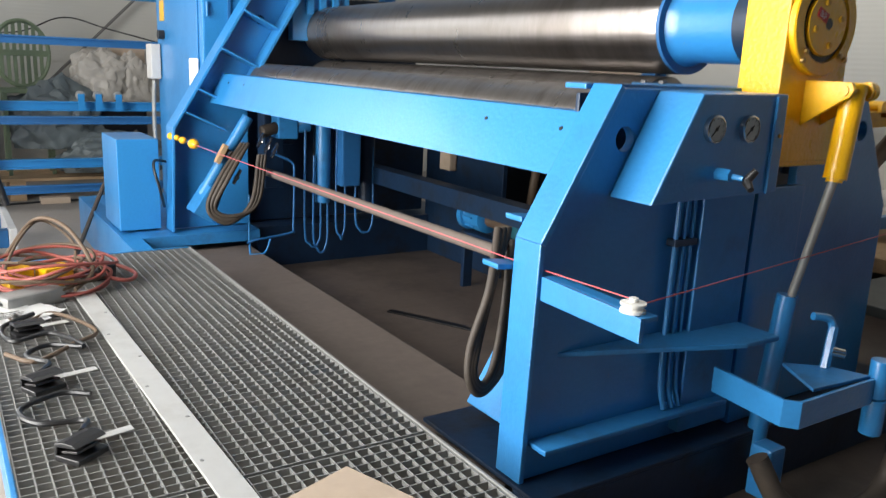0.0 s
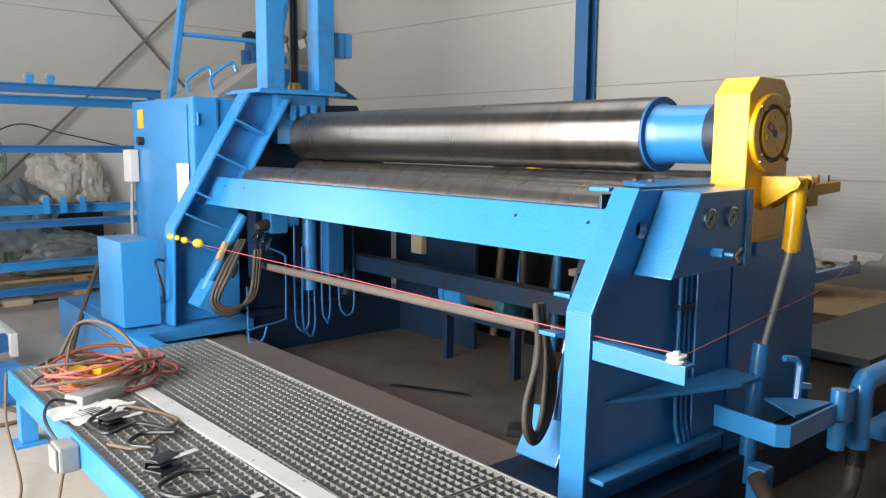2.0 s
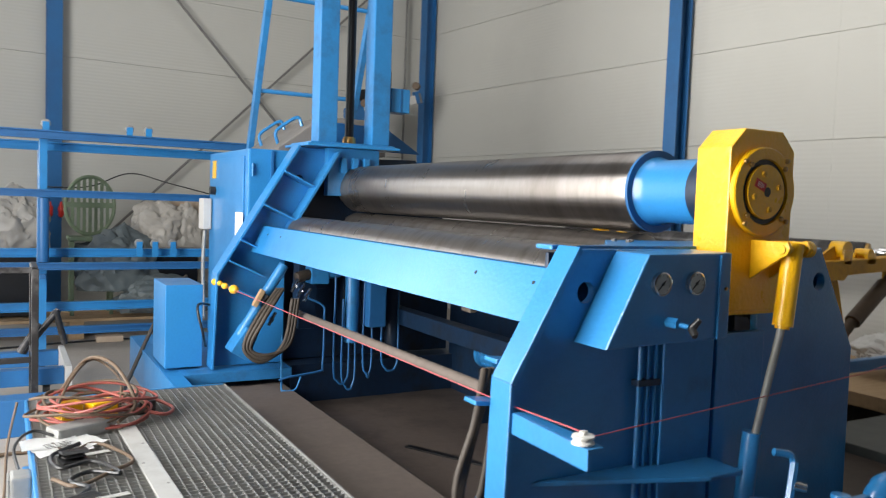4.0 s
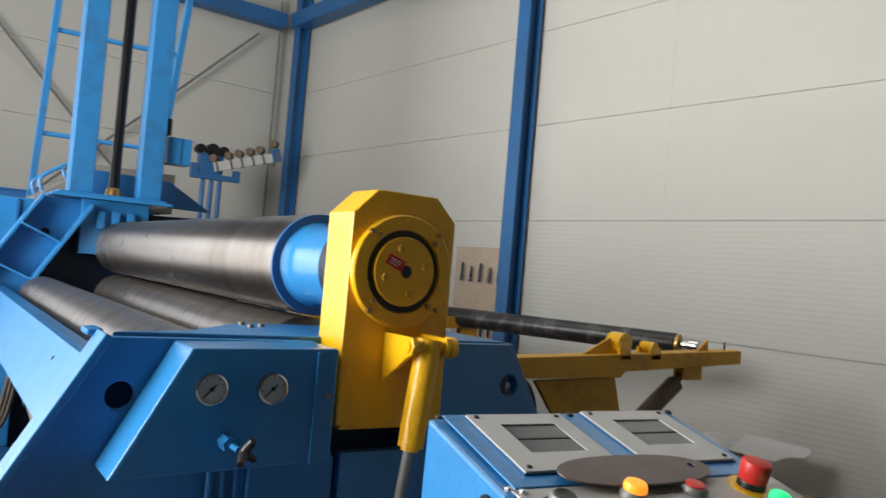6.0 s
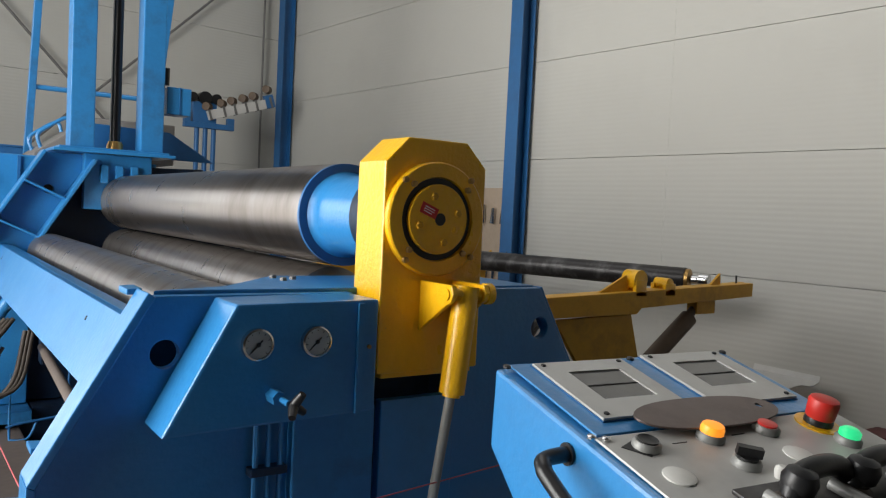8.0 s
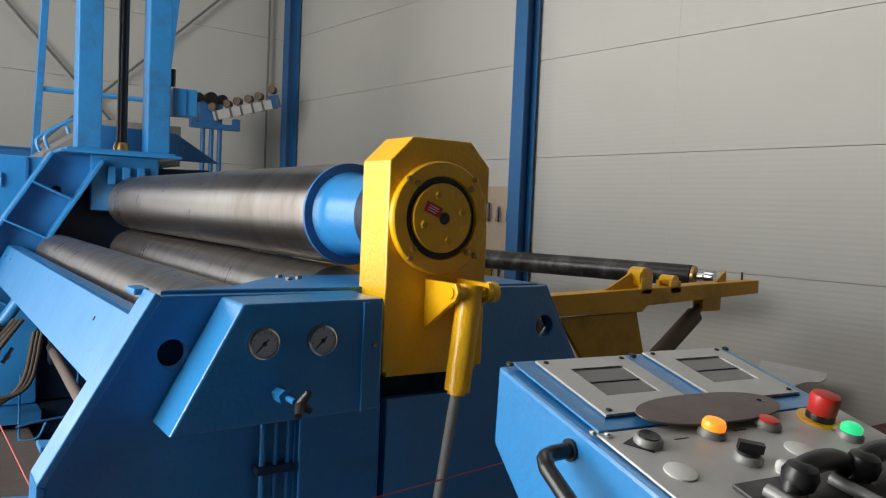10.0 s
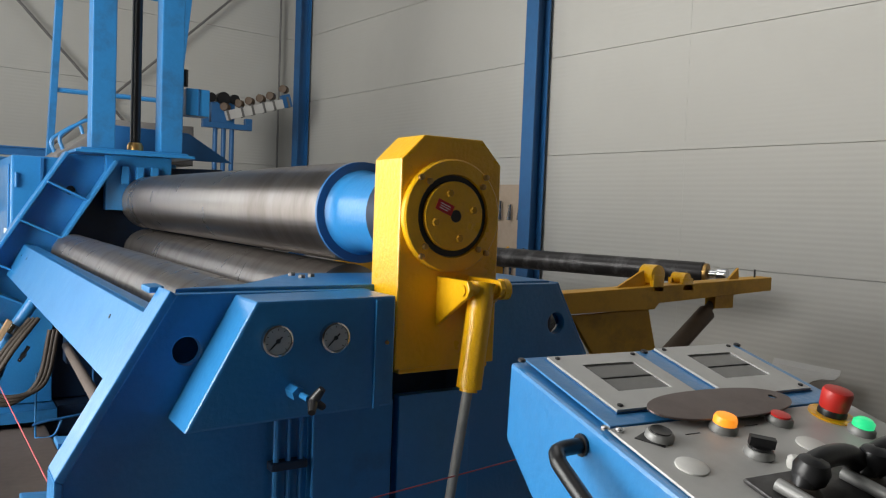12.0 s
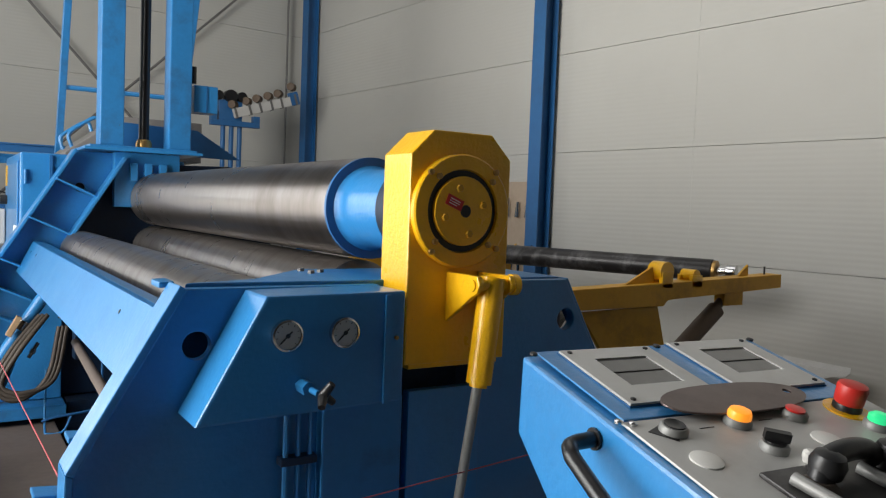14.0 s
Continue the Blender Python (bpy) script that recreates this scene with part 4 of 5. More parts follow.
for k in range(9):
    z = 0.248 - 0.008 * k
    part("hose_ring", rod(B(), (6.03, 1.58, z), (6.03, 1.58, z - 0.004), 0.036, seg=14), BLACK, pend, "", 0, True)
bm = B()
tube(bm, [(5.75, 1.74, 0.60), (5.80, 1.72, 0.59), (5.81, 1.71, 0.56)], 0.012, 8, 5)
rod(bm, (5.81, 1.71, 0.57), (5.775, 1.70, 0.42), 0.014, seg=6)
part("pipe_fitting", bm, BLUE, pend, "", 0, True)
part("fitting_valve", rod(B(), (5.80, 1.70, 0.50), (5.825, 1.675, 0.495), 0.014, seg=12), CHROME, pend, "", 0, True)
part("column_foot", box(B(), 5.62, 5.69, 1.72, 1.79, 0.06, 0.22), BLUE_OLD, pend, "", 0.01)

# bench and sheet stock beyond the near stand
bench = thing("steel_bench", "low bench with a dusty dark steel top and blue legs", "bench")
part("bench_top", box(B(), 6.56, 8.2, 1.75, 2.22, 0.41, 0.45), principled("dusty_dark_steel", (0.075, 0.08, 0.075), 0.6, 0.3, 25, 0.2, 0.06, (0.15, 0.14, 0.13), 0.5, 3.0), bench, "", 0.004)
for x, y in ((6.62, 1.80), (6.62, 2.16), (7.5, 1.80), (7.5, 2.16)):
    part("bench_leg", box(B(), x, x + 0.07, y - 0.03, y + 0.03, 0.0, 0.41), BLUE, bench, "", 0.003)
part("bench_rail", box(B(), 6.3, 8.2, 1.58, 1.66, 0.20, 0.26), BLUE, bench, "", 0.003)
bm = B()
prof = [(8.48, 0.590), (8.55, 0.600), (8.62, 0.603), (8.69, 0.594), (8.74, 0.590), (8.79, 0.606), (8.80, 0.635)]
prism(bm, prof + [(x, z - 0.006) for x, z in reversed(prof)], "y", 2.55, 2.95)
solo("bent_sheet", bm, PALE, "pale bent sheet lying on the stock pile", "sheet", smooth=True)
stock = thing("stock_trestle", "low trestle with timber and dark stock by the wall", "trestle")
part("trestle_rail", box(B(), 7.9, 9.0, 2.2, 3.7, 0.26, 0.34), WOOD, stock, "", 0.004)
part("trestle_leg", box(B(), 8.0, 8.12, 2.3, 3.6, 0.0, 0.26), SHAFT, stock, "", 0.004)
part("trestle_leg", box(B(), 8.8, 8.92, 2.3, 3.6, 0.0, 0.26), SHAFT, stock, "", 0.004)
bm = B()
box(bm, 8.6, 8.66, -1.5, 2.4, 0.38, 0.44)
box(bm, 8.7, 9.3, -1.5, 2.4, 0.0, 0.36)
box(bm, 8.6, 8.7, -1.5, 2.4, 0.0, 0.38)
solo("dark_red_rail", bm, principled("dark_red_steel", (0.10, 0.02, 0.018), 0.55, 0, 30, 0.2, 0.05, (0.05, 0.045, 0.04), 0.6, 4.0), "dark red steel profile on stock along the wall", "steel profile", 0.004)
# pegboard with tools
peg = thing("tool_board", "brown tool board with hanging tools by the wall column", "tool board")
part("board", box(B(), -0.006, 0.006, -0.36, 0.30, 0.60, 1.66, HALL @ pose(-0.05, -3.90, 0, 0, 0, 0)), CARD, peg)
for k in range(5):
    part("hanging_tool", rod(B(), HALL @ Vector((-0.085, -4.21 + 0.12 * k, 1.52 - 0.03 * (k % 2))), HALL @ Vector((-0.085, -4.205 + 0.12 * k, 1.36)), 0.012, 0.022, 8), CHROME, peg, "", 0, True)
for k in range(6):
    part("hanging_tool", rod(B(), HALL @ Vector((-0.085, -4.22 + 0.09 * k, 1.05)), HALL @ Vector((-0.085, -4.215 + 0.09 * k, 0.90)), 0.020, 0.012, 8), CHROME, peg, "", 0, True)

# ---- control console ----
console = thing("control_console", "blue control console with grey button panel and two displays", "control console")
CON = pose(5.418, 1.125, 1.182, 0, 0, -6) @ pose(0, 0, 0, 13.8, 0, 0) @ Matrix.Diagonal((1.035, 1.015, 1, 1))
CON_UP = pose(5.418, 1.125, -0.008, 0, 0, -6) @ Matrix.Diagonal((1.035, 1.015, 1, 1))


def cpart(name, bm, material, label="", bevel=0.0, smooth=False, parent=None, m=CON):
    for v in bm.verts:
        v.co = m @ v.co
    return part(name, bm, material, console if parent is None else parent, label, bevel, smooth)


body = cpart("body", prism(B(), [(0.03, 1.193), (0.035, 1.075), (-0.16, 0.90), (-0.52, 0.90), (-0.52, 1.062)], "x", 0.0, 0.463), BLUE, "", 0.006, m=CON_UP)
cpart("pedestal", box(B(), 0.12, 0.34, -0.45, -0.22, 0.0, 0.90), BLUE, "", 0.006, m=CON_UP)
cpart("pedestal_foot", box(B(), 0.02, 0.44, -0.55, -0.10, 0.0, 0.03), BLUE, "", 0.006, m=CON_UP)
cpart("lid_sheet", box(B(), 0.018, 0.452, -0.185, 0.024, 0.0005, 0.004), BLUE, "", 0.0015)
cpart("button_plate", box(B(), 0.012, 0.455, -0.50, -0.190, 0.0005, 0.004), ALU, "brushed grey button plate", 0.001)
for u0, u1, w0, w1, a, b, c, d in ((0.050, 0.215, -0.157, 0.012, 0.090, 0.185, -0.108, -0.022), (0.262, 0.428, -0.150, 0.020, 0.302, 0.398, -0.098, -0.012)):
    bm = B()
    box(bm, u0, a, w0, w1, 0.006, 0.0095)
    box(bm, b, u1, w0, w1, 0.006, 0.0095)
    box(bm, a, b, w0, c, 0.006, 0.0095)
    box(bm, a, b, d, w1, 0.006, 0.0095)
    f = cpart("display_frame", bm, ALU, "grey display frame plate")
    cpart("display_shim", box(B(), u0 - 0.002, u1 + 0.002, w0 - 0.002, w1 + 0.002, 0.0041, 0.0059), BLUE_STEEL)
    cpart("display_glass", box(B(), a, b, c, d, 0.006, 0.0072), GLASS_DARK, "dark dusty display window", parent=f)
    cpart("display_bar", box(B(), a + 0.002, b - 0.002, (c + d) / 2 - 0.0012, (c + d) / 2 + 0.0012, 0.0073, 0.0085), BLACK, parent=f)
    for u in (u0 + 0.012, u1 - 0.012):
        for w in (w0 + 0.010, w1 - 0.010):
            cpart("screw", lathe(B(), [(0.004, 0.0096), (0.004, 0.0115), (0.002, 0.0125)], (u, w, 0), "z", 8), BLACK, parent=f)
for u, w in ((0.008, 0.014), (0.24, 0.017), (0.45, 0.022), (0.006, -0.19), (0.022, -0.198), (0.452, -0.19)):
    cpart("lid_screw", lathe(B(), [(0.006, 0.004), (0.006, 0.007), (0.003, 0.0085)], (u, w, 0), "z", 8), BLACK if w > 0 else CHROME, smooth=True)
# metal cover plate lying on the joint
bm = B()
pts = [(0.215 + 0.128 * math.copysign(abs(math.cos(a)) ** 0.75, math.cos(a)), -0.176 + 0.040 * math.sin(a)) for a in [k * math.tau / 40 for k in range(40)]]
holed(bm, pts, [(0.315, -0.174, 0.006)], "z", 0.0130, 0.0160, 12)
for v in bm.verts:
    v.co = CON @ v.co
solo("cover_plate", bm, principled("brown_steel_offcut", (0.16, 0.125, 0.115), 0.42, 0.6, 30, 0.12, 0.03, (0.10, 0.075, 0.07), 0.5, 12.0), "oval brown steel plate lying on the console", "steel plate", 0.0008)


def control(name, u, w, label, cap, cap_name, shape):
    ob = cpart(name, lathe(B(), [(0.0185, 0.004), (0.0185, 0.010), (0.0155, 0.014), (0.0135, 0.014)], (u, w, 0), "z", 28), ZINC, label, 0, True)
    cpart(cap_name, shape, cap, "", 0, True, ob)
    return ob


control("selector_switch", 0.064, -0.224, "round black key switch with steel bezel", BLACK, "switch_cap", lathe(B(), [(0.0133, 0.0141), (0.0133, 0.016), (0.010, 0.0145)], (0.064, -0.224, 0), "z", 24))
cpart("switch_plate", prism(B(), [(0.030, -0.218), (0.064, -0.203), (0.078, -0.224), (0.055, -0.246)], "z", 0.0041, 0.0050), BLACK)
control("signal_lamp", 0.173, -0.223, "lit amber signal lamp", LAMP_AMBER, "lens", lathe(B(), [(0.0155, 0.0141), (0.0155, 0.020), (0.0135, 0.0245), (0.008, 0.026)], (0.173, -0.223, 0), "z", 24))
control("push_button", 0.278, -0.222, "red push button with steel bezel", LAMP_RED, "button_cap", lathe(B(), [(0.0132, 0.0141), (0.0132, 0.0165), (0.011, 0.017)], (0.278, -0.222, 0), "z", 24))
control("signal_lamp", 0.383, -0.272, "lit green signal lamp", LAMP_GREEN, "lens", lathe(B(), [(0.0145, 0.0141), (0.0145, 0.021), (0.010, 0.025), (0.005, 0.026)], (0.383, -0.272, 0), "z", 24))
bm = lathe(B(), [(0.013, 0.0141), (0.013, 0.017)], (0.169, -0.287, 0), "z", 20)
box(bm, -0.0155, 0.0155, -0.005, 0.005, 0.0, 0.012, pose(0.169, -0.287, 0.0172, 0, 0, -35))
control("selector_switch", 0.169, -0.287, "black rotary selector with steel bezel", BLACK, "switch_lever", bm)
for u, w in ((0.057, -0.290), (0.270, -0.283)):
    cpart("blank_plug", lathe(B(), [(0.020, 0.004), (0.020, 0.006), (0.017, 0.0072)], (u, w, 0), "z", 28), WHITE, "pale round blanking plug", 0, True)
stop = cpart("emergency_stop", lathe(B(), [(0.0315, 0.004), (0.0315, 0.0065)], (0.385, -0.222, 0), "z", 32), YELLOW, "red emergency stop on a yellow ring", 0, True)
cpart("stop_collar", lathe(B(), [(0.020, 0.0066), (0.020, 0.012), (0.018, 0.018)], (0.385, -0.222, 0), "z", 24), BLACK, "", 0, True, stop)
cpart("stop_head", lathe(B(), [(0.0190, 0.016), (0.0200, 0.018), (0.0212, 0.040), (0.0195, 0.0445), (0.0135, 0.0465)], (0.385, -0.222, 0), "z", 32), RED, "red mushroom head", 0, True, stop)
cpart("toggle_cap", lathe(B(), [(0.006, 0.004), (0.008, 0.010), (0.008, 0.017), (0.0045, 0.020)], (0.190, -0.320, 0), "z", 14), WHITE, "pale toggle cap", 0, True)
for u, w in ((0.12, -0.224), (0.225, -0.222)):
    cpart("mark_line", box(B(), u - 0.012, u + 0.012, w - 0.0008, w + 0.0008, 0.0041, 0.0046), BLACK)
# lever bank at the operator's edge
cpart("lever_guard", box(B(), 0.095, 0.44, -0.49, -0.332, 0.0041, 0.010), SHAFT, "", 0.002)
for u in (0.115, 0.225, 0.335):
    cpart("lever_slot_rod", rod(B(), (u, -0.36, 0.017), (u + 0.02, -0.475, 0.017), 0.008, seg=12), ZINC, "bare steel slot rod", 0.001, True)
for u in (0.15, 0.26, 0.37):
    lever = cpart("lever", tube(B(), [(u - 0.012, -0.375, 0.012), (u, -0.368, 0.036), (u + 0.03, -0.362, 0.044), (u + 0.075, -0.358, 0.040), (u + 0.095, -0.362, 0.03)], 0.0135, 12, 6), BLACK, "black control lever", 0, True)
    cpart("lever_knob", lathe(B(), [(0.010, 0.0), (0.019, 0.006), (0.021, 0.020), (0.017, 0.030), (0.008, 0.034)], (u + 0.002, -0.37, 0.018), "z", 18), BLACK, "", 0, True, lever)
    cpart("lever_boot", lathe(B(), [(0.024, 0.010), (0.022, 0.014), (0.014, 0.022)], (u - 0.01, -0.376, 0), "z", 18), RUBBER, "", 0, True, lever)
# bow handle on the side
cpart("bow_handle", tube(B(), [(0.0, -0.150, 1.118), (-0.035, -0.152, 1.116), (-0.048, -0.165, 1.110), (-0.05, -0.20, 1.09), (-0.05, -0.42, 0.975), (-0.045, -0.44, 0.965), (0.0, -0.445, 0.962)], 0.0105, 12, 6), BLACK, "black bow handle", 0, True, m=CON_UP)
for y, z in ((-0.150, 1.118), (-0.445, 0.962)):
    cpart("handle_socket", rod(B(), (-0.004, y, z), (-0.001, y, z), 0.015, seg=14), BLACK, m=CON_UP)

# ---- grating platform ----
platform = thing("grating_platform", "low blue steel platform with galvanised bar grating", "platform")
PZ, PX0, PX1, PY0, PY1 = 0.33, 3.785, 4.70, 0.75, 4.30
frame_parts = ((PX0 - 0.012, PX0, PY0, PY1, 0.23), (PX1, PX1 + 0.008, PY0, PY1, 0.27), (PX0, PX1, PY1, PY1 + 0.012, 0.23), (PX0, PX1, PY0 - 0.012, PY0, 0.23))
for x0, x1, y0, y1, z0 in frame_parts:
    part("edge_angle", box(B(), x0, x1, y0, y1, z0, PZ + 0.004), ZINC if x0 > 4.4 else BLUE, platform, "", 0.002)
for x, y in ((PX0 + 0.01, PY1 - 0.09), (PX0 + 0.01, 2.55), (PX1 - 0.09, PY1 - 0.09), (PX1 - 0.09, 2.55), (PX0 + 0.01, PY0 + 0.02), (PX1 - 0.09, PY0 + 0.02)):
    leg = part("leg", box(B(), x, x + 0.07, y, y + 0.07, 0.01, PZ - 0.035), BLUE, platform, "", 0.004)
    part("foot_plate", box(B(), x - 0.03, x + 0.10, y - 0.03, y + 0.10, 0.0, 0.01), BLUE, leg)


def grating(y0, y1):
    verts, faces = [], []

    def bar(xa, xb, ya, yb, za, zb):
        i = len(verts)
        verts.extend((x, y, z) for x in (xa, xb) for y in (ya, yb) for z in (za, zb))
        faces.extend(tuple(i + k for k in f) for f in ((0, 1, 3, 2), (4, 6, 7, 5), (0, 4, 5, 1), (2, 3, 7, 6), (0, 2, 6, 4), (1, 5, 7, 3)))

    n = round((y1 - y0) / 0.0333)
    for k in range(n + 1):
        y = y0 + (y1 - y0 - 0.003) * k / n
        bar(PX0 + 0.004, PX1 - 0.004, y, y + 0.003, PZ - 0.028, PZ)
    n = round((PX1 - PX0) / 0.0333)
    for k in range(n + 1):
        x = PX0 + 0.004 + (PX1 - PX0 - 0.011) * k / n
        bar(x, x + 0.003, y0, y1, PZ - 0.012, PZ - 0.0008)
    data = bpy.data.meshes.new("grating")
    data.from_pydata(verts, [], faces)
    data.materials.append(ZINC)
    ob = new("grating", data)
    ob.parent = platform
    ob["label"] = "galvanised bar grating panel"


grating(PY0 + 0.003, 2.092)
grating(2.104, PY1 - 0.003)
bm = B()
box(bm, -0.036, 0.036, -1.40, 0.70, 0.0, 0.008, pose(4.155, 3.02, PZ + 0.0005, 0, 0, 1.5))
plank = solo("aluminium_strip", bm, ALU, "long pale aluminium checker strip lying on the grating", "metal strip", 0.0015)
for k in range(9):
    p = pose(4.155, 3.02, PZ + 0.0085, 0, 0, 1.5) @ Vector((0.02 if k % 2 else -0.02, -1.3 + 0.24 * k, 0))
    part("rivet", lathe(B(), [(0.006, 0), (0.004, 0.002)], p, "z", 8), ZINC, plank)
solo("cardboard_piece", box(B(), -0.16, 0.16, -0.12, 0.12, 0, 0.004, pose(4.33, 1.86, PZ + 0.0005, 0, 0, 20)), CARD, "brown flat cardboard piece on the grating", "cardboard", 0.001)

# foot pedals with cables
pedal = thing("foot_pedal", "black foot pedal with a hood on the grating", "foot pedal", "foot pedals on the platform")
part("pedal_base", box(B(), -0.075, 0.075, -0.06, 0.06, 0.0, 0.03), BLACK, pedal, "", 0.006)
part("pedal_plate", box(B(), -0.06, 0.06, -0.055, 0.04, 0.0, 0.012, pose(0, 0, 0.042, 12, 0, 0)), SHAFT, pedal, "", 0.003)
bm = B()
prism(bm, [(-0.06, 0.03), (-0.06, 0.085), (-0.02, 0.10), (0.03, 0.10), (0.05, 0.085), (0.03, 0.082), (-0.045, 0.072), (-0.05, 0.03)], "x", -0.075, 0.075)
part("pedal_hood", bm, BLACK, pedal, "", 0.004)
pedal.scale = (0.60, 0.60, 0.50)
pedal.location, pedal.rotation_euler = (3.90, 2.80, PZ + 0.001), (0, 0, radians(205))
copy_thing(pedal, pose(3.91, 3.28, PZ + 0.001, 0, 0, 190))
copy_thing(pedal, pose(3.93, 2.36, PZ + 0.001, 0, 0, 215))
for x, y in ((3.99, 2.88), (4.0, 2.44), (3.98, 3.36)):
    solo("flat_strap", box(B(), -0.06, 0.06, -0.014, 0.014, 0, 0.004, pose(x, y, PZ + 0.001, 0, 0, 12)), ALU, "short pale metal strap beside a pedal", "strap", 0.001, group="pedal straps")


def cable(pts, r, material, label, category="cable"):
    return solo("cable", tube(B(), pts, r, 8, 7), material, label, category, smooth=True)


cable([(3.90, 2.86, 0.36), (3.93, 2.95, 0.35), (3.88, 3.05, 0.345), (3.95, 3.12, 0.345), (4.04, 3.05, 0.35), (3.97, 3.22, 0.35), (3.86, 3.2, 0.345), (3.84, 3.35, 0.345), (3.94, 3.42, 0.36)], 0.008, BLACK, "black pedal cable lying on the grating")
cable([(3.94, 2.43, 0.36), (3.96, 2.52, 0.345), (3.86, 2.56, 0.342), (3.83, 2.66, 0.342), (3.93, 2.72, 0.345), (4.0, 2.68, 0.345)], 0.008, BLACK, "black pedal cable lying on the grating")
cable([(3.85, 3.5, 0.345), (3.9, 3.36, 0.345), (4.0, 3.45, 0.345), (4.1, 3.2, 0.345), (4.02, 3.1, 0.345), (3.9, 3.0, 0.342), (3.83, 3.1, 0.342)], 0.007, BROWN_CABLE, "dark tangled cable lying on the grating")
# coil of hoses and cables on the far end, with tools in it
for k in range(12):
    cx, cy = 4.02 + 0.03 * math.sin(2.1 * k), 3.80 + 0.03 * math.cos(1.7 * k)
    ra, rb = 0.235 - 0.024 * (k % 5), 0.20 - 0.020 * (k % 4)
    pts = [(cx + ra * math.cos(a + 0.4 * k), cy + rb * math.sin(a + 0.4 * k), 0.362 + 0.0085 * k + 0.020 * math.sin(2 * a + 1.9 * k)) for a in [i * math.tau / 14 for i in range(15)]]
    cable(pts, 0.0060, RED_HOSE if k % 3 != 2 else BROWN_CABLE, "coiled red rubber hose on the platform" if k % 3 != 2 else "coiled brown cable on the platform", "hose")
cable([(4.18, 3.75, 0.39), (4.3, 3.72, 0.36), (4.36, 3.85, 0.35), (4.3, 3.95, 0.37), (4.22, 3.9, 0.40)], 0.008, RED_HOSE, "loose end of red hose on the grating", "hose")
cable([(3.9, 3.95, 0.44), (4.02, 4.05, 0.56), (4.12, 3.9, 0.55), (4.18, 3.72, 0.42), (4.1, 3.62, 0.37)], 0.008, BROWN_CABLE, "springy brown cable arching over the coil")
cable([(3.86, 3.7, 0.40), (3.95, 3.95, 0.50), (4.05, 4.08, 0.55), (4.15, 4.0, 0.47), (4.13, 3.8, 0.40)], 0.006, BROWN_CABLE, "springy brown cable arching over the coil")
for x, y, z, w, d, hgt, mat, lab in ((3.95, 3.62, PZ, 0.22, 0.10, 0.055, ZINC, "flat grey metal tool box on the grating"), (3.93, 3.84, PZ, 0.10, 0.07, 0.09, YELLOW, "yellow power tool inside the hose coil"), (4.06, 3.86, PZ, 0.12, 0.08, 0.08, YELLOW, "yellow power tool inside the hose coil"), (4.0, 3.75, PZ, 0.10, 0.07, 0.06, BLACK, "black tool lying in the hose coil"), (4.24, 3.88, PZ, 0.09, 0.06, 0.06, SHAFT, "dark clamp lying beside the hose coil")):
    ob = solo("hand_tool", box(B(), -w / 2, w / 2, -d / 2, d / 2, 0, hgt, pose(x, y, z + 0.001, 0, 0, 25)), mat, lab, "tool", 0.012)
paper = thing("paper_sheets", "loose white printed sheets lying on the grating", "paper")
for k, (x, y, a) in enumerate(((3.88, 3.43, 15), (3.93, 3.47, 32), (3.84, 3.50, 5))):
    bm = B()
    n = 7
    m = pose(x, y, PZ + 0.004 + 0.004 * k, 0, 0, a)
    g = [[bm.verts.new(m @ Vector((-0.10 + 0.20 * i / n, -0.07 + 0.14 * j / n, 0.010 * noise.noise(Vector((i * 0.5, j * 0.5, k * 3.1))) + 0.010))) for j in range(n + 1)] for i in range(n + 1)]
    for i in range(n):
        for j in range(n):
            bm.faces.new((g[i][j], g[i + 1][j], g[i + 1][j + 1], g[i][j + 1]))
    bmesh.ops.solidify(bm, geom=bm.faces[:], thickness=0.0006)
    part("sheet", bm, PAPER, paper, "", 0, True)
for k in range(4):
    part("print_bar", box(B(), -0.06, 0.03 + 0.01 * (k % 2), -0.003, 0.003, 0, 0.0006, pose(3.88, 3.43, PZ + 0.0305, 0, 0, 15) @ pose(0, 0.03 - 0.018 * k, 0)), SHAFT, paper)
sb = thing("socket_box", "small grey junction box hanging on the platform edge", "junction box")
part("box_body", box(B(), 3.705, 3.772, 3.22, 3.33, 0.225, 0.318), ZINC, sb, "", 0.01)
part("box_lid", box(B(), 3.695, 3.704, 3.23, 3.32, 0.232, 0.311), ZINC, sb, "", 0.004)
cable([(3.74, 3.33, 0.28), (3.72, 3.45, 0.36), (3.78, 3.58, 0.38), (3.86, 3.56, 0.36)], 0.006, BLACK, "thin black cable from the junction box")
cable([(3.73, 3.27, 0.225), (3.66, 3.2, 0.06), (3.50, 3.1, 0.008), (3.62, 2.85, 0.008), (3.55, 2.6, 0.008), (3.30, 2.5, 0.008), (3.1, 2.6, 0.008)], 0.006, BROWN_CABLE, "thin cable trailing over the floor")
cable([(3.74, 4.15, 0.36), (3.70, 4.0, 0.20), (3.68, 3.7, 0.04), (3.6, 3.4, 0.008), (3.64, 3.1, 0.008), (3.52, 2.9, 0.008), (3.3, 2.9, 0.008)], 0.006, BROWN_CABLE, "thin cable trailing over the floor")
solo("timber_block", box(B(), 3.60, 3.75, 2.36, 2.46, 0.0, 0.11), WOOD, "dark timber block beside the platform leg", "timber", 0.004)
cable([(4.90, 6.3, 0.70), (4.70, 6.0, 0.55), (4.45, 5.7, 0.15), (4.35, 5.4, 0.015), (4.5, 5.2, 0.015)], 0.014, RUBBER, "thick black cable looping to the floor")
